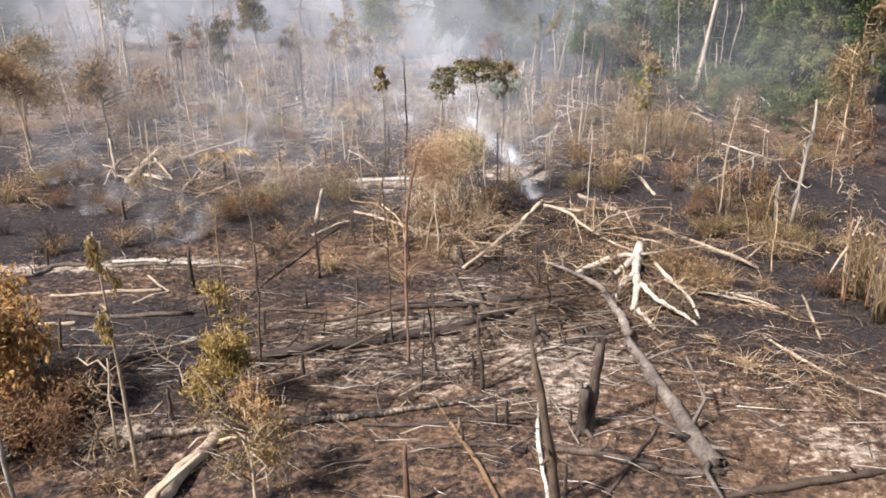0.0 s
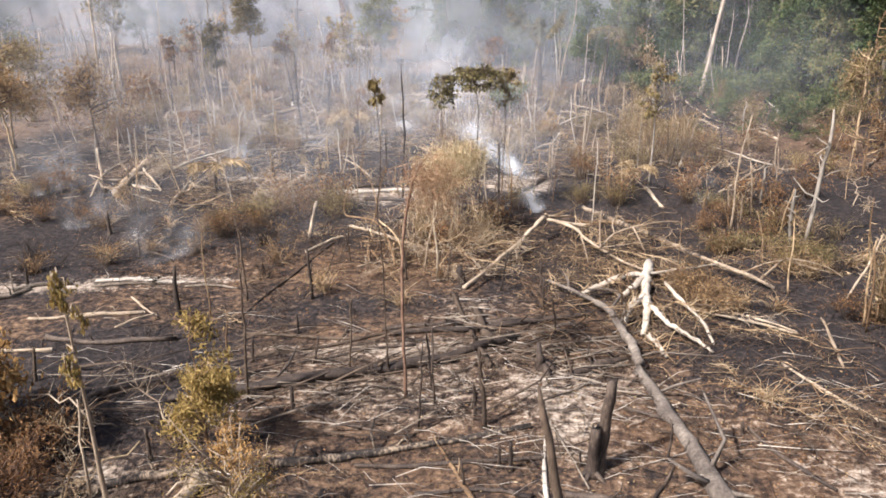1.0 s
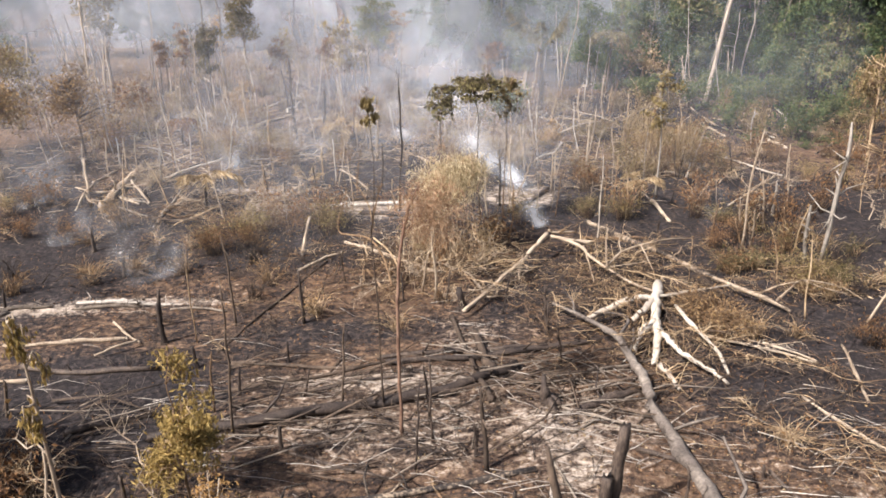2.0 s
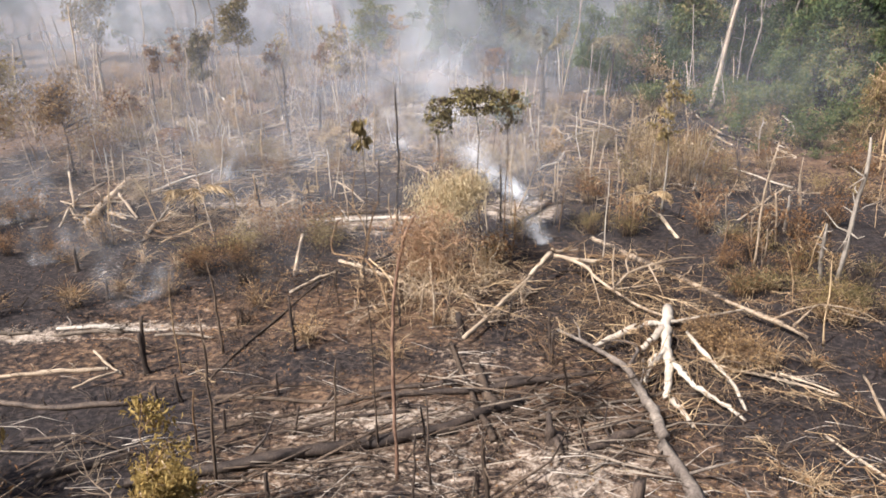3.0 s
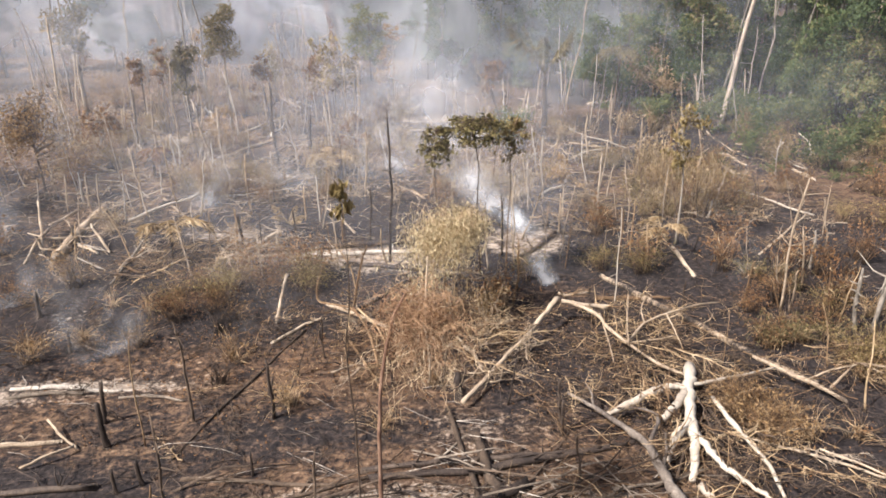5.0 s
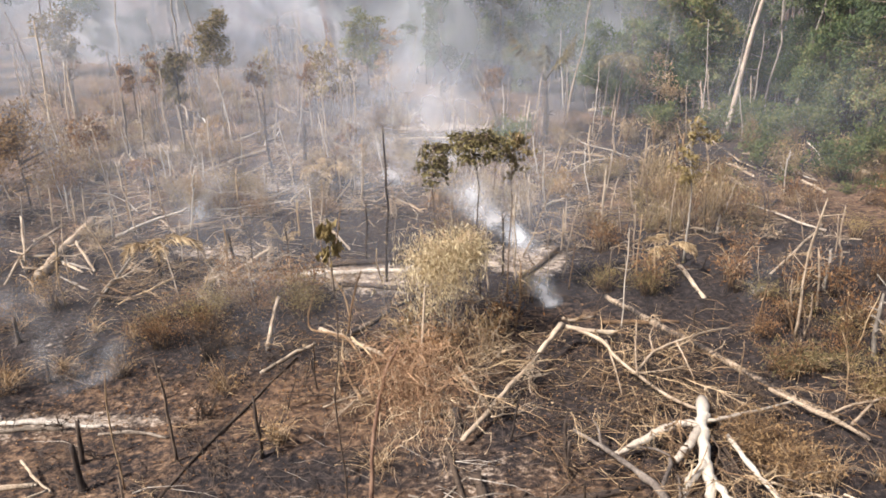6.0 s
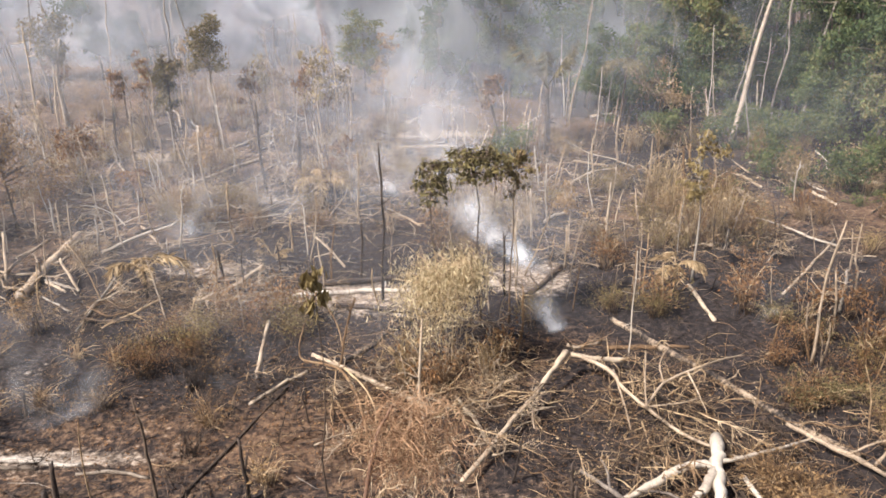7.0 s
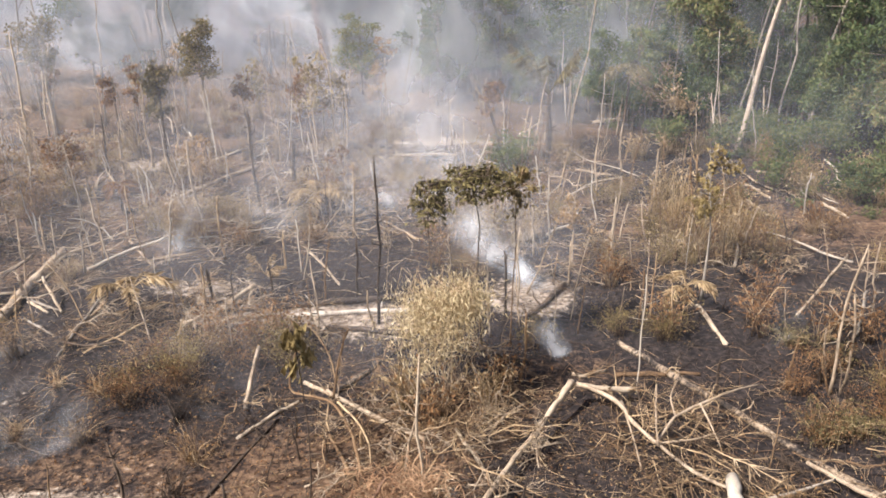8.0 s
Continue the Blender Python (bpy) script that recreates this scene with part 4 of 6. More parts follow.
dead_pole((-0.27, 21.32, 0.00), (-0.32, 21.32, 2.81), 0.045, 0.026, "char")
dead_pole((-0.35, 22.21, 0.00), (-0.51, 22.21, 1.99), 0.047, 0.027, "char")
dead_pole((1.17, 19.96, 0.00), (1.00, 19.96, 2.62), 0.078, 0.050, "brown")
broken_trunk((2.66, 14.73, 0.00), (1.90, 14.73, 4.83), 0.151, 0.074, "brown")
burnt_stump((3.99, 18.10, 0.00), (4.22, 18.10, 2.55), 0.208, 0.122, "char")
# Low dark upright form left of the stump, drawn with the stump shape.
burnt_stump((3.83, 17.89, 0.00), (3.83, 17.89, 1.30), 0.174, 0.124, "char")
burnt_stump((3.17, 23.06, 0.00), (3.05, 23.06, 0.76), 0.252, 0.077, "char")
burnt_stump((1.73, 18.02, 0.00), (1.71, 18.02, 0.88), 0.056, 0.047, "char")
burnt_stump((1.44, 18.21, 0.00), (1.43, 18.21, 0.68), 0.048, 0.040, "char")
burnt_stump((-0.96, 15.01, 0.00), (-0.97, 15.01, 1.76), 0.083, 0.054, "redbark")
dead_pole((5.92, 18.32, 0.00), (5.89, 18.32, 1.32), 0.040, 0.032, "char")
dead_pole((0.90, 20.55, 0.00), (0.84, 20.55, 1.15), 0.053, 0.035, "char")
burnt_stump((-4.47, 20.93, 0.00), (-4.46, 20.93, 0.76), 0.063, 0.053, "char")
dead_pole((3.74, 27.50, 0.00), (3.64, 27.50, 1.86), 0.056, 0.044, "char")
burnt_stump((8.33, 19.46, 0.00), (8.28, 19.46, 0.40), 0.051, 0.042, "char")
burnt_stump((3.58, 18.16, 0.00), (3.54, 18.16, 0.53), 0.040, 0.032, "char")
dead_pole((0.49, 17.45, 0.00), (0.40, 17.45, 0.83), 0.039, 0.031, "brown")
burnt_stump((2.96, 15.33, 0.00), (2.95, 15.33, 1.20), 0.049, 0.034, "char")
dead_pole((-3.04, 23.25, 0.00), (-2.81, 23.25, 2.76), 0.039, 0.028, "brown")
dead_pole((-5.05, 28.46, 0.00), (-5.09, 28.46, 2.22), 0.058, 0.045, "char")
burnt_stump((-4.27, 23.69, 0.00), (-4.04, 23.69, 0.99), 0.040, 0.029, "char")
burnt_stump((-7.91, 18.67, -0.00), (-7.90, 18.67, 1.00), 0.065, 0.048, "char")
dead_pole((-10.31, 18.93, 0.00), (-10.08, 18.93, 1.62), 0.066, 0.048, "char")
dead_pole((-13.02, 22.78, 0.00), (-12.81, 22.78, 1.29), 0.057, 0.047, "brown")
dead_pole((-5.94, 21.48, 0.00), (-5.73, 21.48, 5.15), 0.046, 0.025, "brown")
dead_pole((-10.55, 15.01, 0.00), (-10.45, 15.01, 2.65), 0.056, 0.046, "grey")
dead_pole((-8.92, 17.19, 0.00), (-8.68, 17.19, 3.00), 0.038, 0.029, "pale")
burnt_stump((-9.82, 27.30, 0.00), (-9.83, 27.30, 1.52), 0.100, 0.076, "char")
burnt_stump((-16.85, 30.05, 0.00), (-16.76, 30.05, 0.78), 0.060, 0.048, "char")
burnt_stump((-8.14, 20.22, 0.00), (-8.09, 20.22, 0.61), 0.052, 0.043, "char")
burnt_stump((0.84, 29.58, 0.00), (0.69, 29.58, 0.78), 0.155, 0.115, "char")
dead_pole((-5.05, 28.58, 0.00), (-4.94, 28.58, 1.53), 0.047, 0.037, "char")
dead_pole((-7.55, 28.46, 0.00), (-7.69, 28.46, 3.56), 0.050, 0.031, "brown")
burnt_stump((-8.13, 25.53, 0.00), (-8.20, 25.53, 0.79), 0.075, 0.057, "char")
burnt_stump((-10.35, 28.50, 0.00), (-10.20, 28.50, 1.49), 0.084, 0.055, "char")
burnt_stump((-8.70, 25.15, 0.00), (-8.72, 25.15, 0.78), 0.057, 0.048, "char")
burnt_stump((-13.36, 32.98, 0.00), (-13.28, 32.98, 0.96), 0.065, 0.054, "char")
burnt_stump((-6.32, 23.83, 0.00), (-6.24, 23.83, 0.94), 0.046, 0.038, "char")
dead_pole((-6.87, 22.94, 0.00), (-6.69, 22.94, 2.14), 0.037, 0.029, "tan")
dead_pole((-8.66, 27.30, 0.00), (-8.47, 27.30, 3.86), 0.027, 0.017, "tan")
burnt_stump((-5.15, 25.85, 0.00), (-5.14, 25.85, 0.80), 0.042, 0.033, "char")
burnt_stump((3.75, 27.33, 0.00), (3.75, 27.33, 1.24), 0.054, 0.044, "char")
dead_pole((3.94, 25.26, 0.00), (3.79, 25.26, 1.55), 0.041, 0.032, "brown")
burnt_stump((-15.67, 35.56, 0.00), (-15.62, 35.56, 1.03), 0.094, 0.069, "char")
dead_pole((14.95, 36.35, 0.00), (14.51, 36.35, 2.81), 0.048, 0.035, "pale")
dead_pole((15.44, 33.14, 0.00), (15.29, 33.14, 2.60), 0.087, 0.063, "grey")
dead_pole((15.03, 34.16, -0.00), (14.66, 34.16, 2.44), 0.045, 0.033, "tan")
dead_pole((16.11, 33.07, 0.00), (16.24, 33.07, 6.06), 0.105, 0.065, "grey")
dead_pole((16.17, 38.41, 0.00), (16.12, 38.41, 1.85), 0.074, 0.059, "grey")
dead_pole((11.96, 52.05, 0.00), (12.08, 52.05, 3.78), 0.061, 0.044, "pale")
dead_pole((8.38, 45.51, 0.00), (8.45, 45.51, 3.50), 0.079, 0.050, "pale")
dead_pole((9.45, 54.06, 0.00), (9.33, 54.06, 3.61), 0.064, 0.046, "pale")
dead_pole((12.35, 60.38, 0.00), (12.23, 60.38, 3.13), 0.073, 0.053, "pale")
dead_pole((14.04, 51.05, 0.00), (13.49, 51.05, 3.42), 0.090, 0.058, "tan")
dead_pole((14.47, 51.45, 0.00), (14.03, 51.45, 3.45), 0.076, 0.059, "tan")
dead_pole((13.29, 34.57, 0.00), (13.57, 34.57, 5.45), 0.058, 0.030, "pale")
dead_pole((13.36, 34.79, 0.00), (12.92, 34.79, 1.43), 0.038, 0.028, "tan")
dead_pole((-2.02, 40.46, 0.00), (-1.87, 40.46, 7.02), 0.068, 0.041, "char")
dead_pole((-3.10, 42.64, 0.00), (-2.94, 42.64, 2.99), 0.060, 0.047, "char")
dead_pole((-9.70, 54.91, 0.00), (-9.81, 54.92, 5.72), 0.097, 0.062, "char")
burnt_stump((-8.27, 57.88, 0.00), (-8.06, 57.88, 3.00), 0.138, 0.101, "char")
dead_pole((7.95, 62.66, 0.00), (7.83, 62.66, 4.54), 0.170, 0.128, "char")
dead_pole((5.00, 62.23, 0.00), (3.82, 62.23, 4.17), 0.113, 0.073, "brown")
dead_pole((-17.92, 56.78, 0.00), (-17.67, 56.78, 4.68), 0.084, 0.065, "pale")
dead_pole((-12.06, 49.91, 0.00), (-12.93, 49.91, 4.52), 0.073, 0.056, "pale")
dead_pole((-11.41, 49.87, -0.00), (-11.71, 49.87, 5.21), 0.073, 0.055, "pale")
dead_pole((-16.80, 62.41, 0.00), (-16.53, 62.41, 3.86), 0.075, 0.055, "pale")
dead_pole((-29.15, 72.36, -0.00), (-28.20, 72.36, 7.17), 0.110, 0.084, "pale")
dead_pole((-29.87, 72.78, 0.00), (-29.45, 72.78, 5.05), 0.089, 0.065, "pale")
dead_pole((-29.65, 68.64, 0.00), (-29.04, 68.64, 8.47), 0.104, 0.059, "pale")
dead_pole((-21.02, 61.73, 0.00), (-20.75, 61.73, 4.11), 0.056, 0.054, "brown")
dead_pole((-22.38, 63.10, 0.00), (-22.37, 63.10, 2.33), 0.057, 0.056, "tan")
dead_pole((-9.82, 47.25, 0.00), (-9.79, 47.25, 3.31), 0.055, 0.039, "tan")
dead_pole((-19.88, 47.85, 0.00), (-19.70, 47.85, 2.21), 0.055, 0.040, "pale")
dead_pole((-19.02, 48.50, -0.00), (-18.93, 48.50, 1.94), 0.056, 0.041, "pale")
dead_pole((-5.56, 61.78, 0.00), (-5.29, 61.78, 5.54), 0.074, 0.053, "pale")
dead_pole((-3.92, 49.78, 0.00), (-3.68, 49.78, 4.05), 0.058, 0.042, "pale")
dead_pole((-5.48, 53.23, -0.00), (-5.32, 53.23, 2.60), 0.047, 0.046, "pale")
dead_pole((-10.05, 63.44, 0.00), (-9.89, 63.44, 3.47), 0.057, 0.056, "pale")
dead_pole((6.18, 43.80, -0.00), (6.16, 43.80, 2.16), 0.050, 0.037, "pale")
dead_pole((7.14, 69.46, 0.00), (7.39, 69.46, 2.13), 0.064, 0.063, "pale")
dead_pole((1.64, 66.75, 0.00), (1.60, 66.75, 3.26), 0.081, 0.059, "pale")
dead_pole((6.23, 60.86, 0.00), (6.57, 60.86, 3.69), 0.073, 0.053, "pale")
dead_pole((2.34, 38.96, 0.00), (2.20, 38.96, 3.10), 0.043, 0.042, "pale")
dead_pole((3.10, 40.77, 0.00), (3.01, 40.77, 2.99), 0.057, 0.044, "char")
dead_pole((3.12, 35.77, 0.00), (3.25, 35.77, 2.85), 0.049, 0.037, "tan")
dead_pole((-0.75, 31.31, 0.00), (-0.23, 31.31, 3.53), 0.050, 0.039, "pale")
dead_pole((-2.09, 32.55, 0.00), (-2.08, 32.55, 0.73), 0.061, 0.051, "tan")
dead_pole((-6.58, 42.30, 0.00), (-6.64, 42.30, 2.09), 0.048, 0.035, "char")
burnt_stump((-9.12, 42.43, -0.00), (-9.26, 42.43, 1.59), 0.072, 0.059, "char")
dead_pole((-9.93, 39.57, 0.00), (-9.46, 39.57, 0.98), 0.044, 0.033, "tan")
dead_pole((9.04, 38.62, 0.00), (9.02, 38.62, 2.38), 0.043, 0.031, "tan")
dead_pole((8.20, 39.56, 0.00), (8.19, 39.56, 2.67), 0.044, 0.032, "tan")
dead_pole((-0.22, 30.30, 0.00), (-0.14, 30.50, 4.70), 0.055, 0.035, "pale")
tall_trunk((21.14, 63.91, 0.00), (22.28, 63.92, 9.72), 0.194, 0.144, "white")
tall_trunk((27.43, 67.32, 0.00), (28.37, 67.32, 8.37), 0.123, 0.097, "grey")
tall_trunk((24.36, 65.10, 0.00), (24.15, 65.10, 6.88), 0.079, 0.056, "grey")
tall_trunk((22.48, 68.09, 0.00), (23.00, 68.09, 5.31), 0.083, 0.060, "grey")
tall_trunk((33.15, 70.93, -0.00), (32.92, 70.93, 3.38), 0.109, 0.085, "grey")
tall_trunk((33.82, 70.14, 0.00), (34.01, 70.14, 2.66), 0.108, 0.085, "pale")
tall_trunk((18.71, 74.82, 0.00), (19.45, 74.82, 6.48), 0.092, 0.066, "grey")
tall_trunk((24.10, 76.35, 0.00), (24.15, 76.35, 7.06), 0.094, 0.068, "grey")
tall_trunk((14.96, 91.48, 0.00), (16.72, 91.48, 7.11), 0.144, 0.111, "pale")
tall_trunk((-17.35, 98.00, 0.00), (-17.01, 98.00, 5.47), 0.154, 0.120, "char")
tall_trunk((-9.98, 91.36, 0.00), (-10.64, 91.36, 9.24), 0.629, 0.436, "redbark")
bare_crown("fallen_tree", [
    ([(8.34, 30.00, 0.55), (7.95, 28.75, 0.60), (7.74, 28.09, 0.60), (7.50, 27.03, 0.60), (7.32, 26.17, 0.50), (7.05, 25.28, 0.30), (6.90, 24.92, 0.10)], [0.181, 0.173, 0.168, 0.153, 0.132, 0.103, 0.079]),
    ([(7.81, 28.69, 0.60), (7.32, 28.77, 0.60), (6.71, 28.57, 0.55), (6.00, 28.20, 0.45), (5.19, 27.91, 0.20)], [0.100, 0.118, 0.117, 0.098, 0.080]),
    ([(7.76, 28.49, 0.60), (7.27, 27.77, 0.65), (6.70, 27.24, 0.50)], [0.126, 0.122, 0.094]),
    ([(7.43, 26.98, 0.60), (6.87, 26.36, 0.60), (6.57, 25.98, 0.40), (6.47, 25.74, 0.15)], [0.119, 0.116, 0.090, 0.065]),
    ([(7.45, 26.41, 0.55), (7.56, 25.60, 0.55), (7.75, 25.11, 0.45), (8.14, 24.63, 0.35), (8.63, 24.07, 0.20), (8.91, 23.74, 0.05)], [0.100, 0.088, 0.079, 0.070, 0.060, 0.045]),
    ([(6.97, 24.52, 0.30), (7.13, 23.96, 0.25), (7.30, 23.43, 0.10)], [0.092, 0.083, 0.066]),
    ([(8.53, 28.32, 0.50), (8.66, 27.06, 0.45), (8.89, 26.12, 0.40), (9.10, 25.31, 0.30), (9.08, 24.18, 0.10)], [0.054, 0.077, 0.066, 0.056, 0.038]),
    ([(7.96, 28.82, 0.60), (8.98, 29.01, 0.65), (10.10, 29.44, 0.60), (11.12, 29.90, 0.50)], [0.055, 0.046, 0.037, 0.028]),
], "bone", "fallen white-barked tree with splayed bare limbs among dry slash")
bare_crown("fallen_tree", [
    ([(4.64, 34.37, 0.95), (4.00, 33.50, 0.72), (3.32, 32.55, 0.45), (2.45, 31.35, 0.30), (1.75, 30.20, 0.20), (0.85, 28.86, 0.12)], [0.14, 0.092, 0.088, 0.082, 0.098, 0.094]),
    ([(4.79, 34.38, 0.85), (5.82, 34.38, 0.60), (6.73, 34.62, 0.40)], [0.083, 0.102, 0.121]),
    ([(4.96, 34.31, 0.85), (5.93, 33.67, 0.75), (6.28, 32.16, 0.65), (7.43, 30.37, 0.40), (8.87, 29.51, 0.20)], [0.073, 0.081, 0.068, 0.055, 0.038]),
    ([(6.62, 31.53, 0.60), (7.45, 32.48, 0.90), (8.34, 32.88, 1.00), (9.72, 33.75, 0.90), (10.87, 34.49, 0.60)], [0.041, 0.051, 0.043, 0.036, 0.028]),
    ([(7.45, 32.48, 0.90), (7.48, 33.23, 1.10), (7.89, 33.80, 1.30)], [0.034, 0.026, 0.027]),
    ([(8.34, 32.88, 1.00), (8.40, 31.87, 0.80), (8.51, 31.45, 0.50)], [0.035, 0.025, 0.017]),
    ([(6.62, 31.53, 0.60), (7.72, 31.41, 0.80), (8.33, 31.65, 0.80)], [0.033, 0.033, 0.025]),
    ([(6.09, 33.58, 0.70), (6.10, 32.10, 0.50), (6.08, 30.91, 0.20)], [0.045, 0.034, 0.024]),
    ([(6.67, 31.40, 0.60), (6.68, 31.94, 1.20), (6.90, 32.81, 1.80)], [0.041, 0.033, 0.026]),
    ([(4.74, 34.92, 0.90), (5.07, 34.85, 0.80), (6.12, 35.74, 0.50)], [0.084, 0.075, 0.058]),
], "pale", "fallen pale tree snapped at the fork, bare branches")
bare_crown("fallen_tree", [
    ([(6.26, 22.78, 0.25), (6.22, 24.29, 0.35), (6.04, 25.12, 0.45), (6.01, 26.08, 0.50), (5.46, 26.84, 0.50), (4.82, 28.09, 0.40), (4.19, 29.00, 0.30)], [0.192, 0.175, 0.150, 0.131, 0.093, 0.071, 0.055]),
    ([(6.01, 26.08, 0.50), (6.67, 27.31, 0.50), (6.27, 27.79, 0.50), (5.52, 27.97, 0.40)], [0.082, 0.060, 0.044, 0.035]),
    ([(4.82, 28.09, 0.40), (4.88, 28.83, 0.50), (4.74, 29.09, 0.60)], [0.044, 0.036, 0.028]),
    ([(6.05, 24.98, 0.40), (6.41, 25.74, 0.50), (6.52, 26.43, 0.60)], [0.063, 0.048, 0.033]),
], "worn_bark", "crown end of a big fallen trunk with bare brown limbs")
bare_crown("fallen_tree", [
    ([(10.68, 30.65, 0.50), (11.46, 29.75, 0.40), (12.22, 29.11, 0.30), (12.88, 28.52, 0.05)], [0.068, 0.088, 0.087, 0.053]),
    ([(11.96, 29.32, 0.40), (12.72, 29.42, 0.70), (13.41, 29.31, 0.90)], [0.044, 0.033, 0.022]),
    ([(12.46, 28.90, 0.30), (13.15, 29.36, 0.60), (13.52, 29.47, 0.90), (14.21, 29.18, 0.90), (15.05, 29.06, 0.70), (15.56, 28.67, 0.40)], [0.054, 0.044, 0.033, 0.032, 0.022, 0.021]),
    ([(13.52, 29.47, 0.90), (14.21, 29.09, 0.70), (15.22, 28.87, 0.50)], [0.033, 0.022, 0.021]),
], "pale", "fallen bleached forked branch lying in slash")

bare_crown("fallen_tree", [
    ([(-1.92, 30.90, 0.24), (-2.29, 31.90, 1.15), (-2.86, 32.60, 1.65), (-3.65, 32.90, 1.66), (-4.23, 33.10, 1.66), (-4.19, 33.20, 2.27), (-3.92, 33.30, 3.02)], [0.054, 0.054, 0.050, 0.040, 0.036, 0.029, 0.018]),
    ([(-2.82, 32.60, 1.75), (-2.71, 32.90, 2.50), (-2.50, 33.10, 3.29), (-2.31, 33.20, 3.77)], [0.047, 0.043, 0.040, 0.029]),
    ([(-2.70, 32.50, 1.67), (-2.05, 31.90, 1.35), (-1.71, 31.40, 0.95), (-1.68, 31.10, 0.50)], [0.036, 0.032, 0.029, 0.022]),
    ([(-2.74, 32.80, 2.19), (-2.88, 33.00, 2.96), (-3.19, 33.20, 3.46), (-3.49, 33.40, 3.76)], [0.029, 0.025, 0.022, 0.014]),
], "tan", "leaning forked dead limbs with dry brown bark")

# saplings near the eye
leafy_tree("sapling", (-6.3, 18.75), 3.6, 0.045, 0.95, 44, 92, 0.18, "tan", "yellow_leaf", "half-scorched young tree with narrow yellow-olive leaves", start=0.2, droop=0.5, rise=1.3, clump=0.30, width=0.34, boughs=11, group="scorched saplings")
leafy_tree("sapling", (-4.72, 15.2), 2.9, 0.06, 1.2, 34, 34, 0.11, "pale", "yellow_leaf", "forked pale young tree with fine scorched tan leaves", start=0.22, droop=0.1, rise=1.7, clump=0.24, width=0.34, group="scorched saplings")
leafy_tree("sapling", (-4.45, 15.5), 2.7, 0.045, 0.95, 26, 44, 0.12, "pale", "amber_leaf", "forked pale young tree with fine scorched orange leaves", start=0.25, droop=0.1, rise=1.5, clump=0.24, width=0.34, group="scorched saplings")
leafy_tree("sapling", (-12.5, 19.2), 3.5, 0.05, 1.2, 36, 70, 0.25, "tan", "amber_leaf", "scorched young tree with orange-brown leaves", start=0.3, droop=0.5, rise=0.9, clump=0.34, width=0.44, boughs=16, group="scorched saplings")
leafy_tree("sapling", (-13.5, 20.0), 3.6, 0.05, 1.3, 34, 70, 0.25, "tan", "amber_leaf", "scorched young tree with orange-brown leaves", start=0.25, droop=0.5, rise=0.9, clump=0.34, width=0.44, boughs=16, group="scorched saplings")
leafy_tree("sapling", (-10.7, 16.6), 2.4, 0.03, 1.2, 26, 34, 0.13, "redbark", "brown_leaf", "dry reddish young tree with sparse brown leaves", start=0.1, droop=0.3, rise=1.2, clump=0.3, width=0.3, group="scorched saplings")
leafy_tree("leaning_sapling", (-7.95, 16.1), 7.0, 0.07, 0.42, 16, 34, 0.19, "pale", "yellow_leaf", "slender leaning pale sapling with drooping olive leaves at its top", start=0.66, lean=(0.1, 0.0), droop=1.2, width=0.26, clump=0.2, sway=0.002, group="scorched saplings")
# the tall pole with a tangle of dead vines
VINE_STEM = [(0.00, 0.00, 0.00), (-0.02, 0.10, 1.70), (-0.02, 0.30, 3.16), (0.04, 0.50, 5.10), (0.21, 0.60, 6.02), (0.42, 0.70, 6.91), (0.66, 0.75, 7.28)]
vine_tree = thing("vine_tree", (-1.15, 21.60, float(ground_height(-1.15, 21.6)) - 0.05), "thin scorched tree hung with dry red-brown vines", "tree", "scorched saplings")
stem_line, stem_radius = smooth_line(VINE_STEM, [0.062, 0.052, 0.047, 0.042, 0.04, 0.032, 0.02], 4, 0.3, np.random.default_rng(9))
part("trunk", tubes(stem_line, stem_radius, 8, 0.08), "redbark", vine_tree)


def vine_tangle(tree, at, wide, high, count, steps, wood_kind, label, seed, fall):
    """Thin dry vines that wind round a broken crown and hang from it."""
    rng = np.random.default_rng(seed)
    p = np.array(at) + rng.normal(size=(count, 3)) * (wide * 0.42, wide * 0.34, high * 0.34)
    d = unit(rng.normal(size=(count, 3)))
    line = [p]
    for _ in range(steps):
        d = unit(d + rng.normal(size=(count, 3)) * 0.75 + np.array([0, 0, -fall]))
        p = p + d * rng.uniform(0.07, 0.17, (count, 1))
        line.append(p)
    r = rng.uniform(0.004, 0.011, (count, 1)) * np.linspace(1, 0.5, steps + 1)
    part("vine_tangle", tubes(np.stack(line, 1), r, 3, 0, rng), wood_kind, tree, label, kind="stuff")


vine_tangle(vine_tree, (0.90, 0.70, 6.70), 1.0, 1.1, 480, 7, "rust_vine_stem", "dense red-brown tangle of dry vines", 3, 0.25)
vine_tangle(vine_tree, (0.90, 0.70, 6.2), 1.2, 0.9, 70, 11, "golden", "straw-coloured hanging vines", 4, 0.7)
leafy_tree("drooping_sapling", (-1.75, 22.9), 9.5, 0.030, 0.26, 5, 18, 0.24, "brown", "olive_leaf", "very thin sapling with drooping olive leaves at the tip", start=0.965, droop=1.4, clump=0.35, group="scorched saplings")
leafy_tree("dry_tree", (0.75, 35.2), 4.1, 0.04, 2.0, 60, 110, 0.24, "golden", "pale_straw", "small dead tree with a dense straw-coloured dry crown", start=0.62, droop=0.7, clump=0.30, width=0.13, group="dry trees", boughs=15)
leafy_tree("flat_crowned_tree", (0.45, 37.3), 6.8, 0.05, 0.95, 22, 22, 0.24, "brown", "canopy_leaf", "slender tree with a small dark olive crown", start=0.84, clump=0.26, rise=0.3, droop=0.5, boughs=12, group="surviving trees")
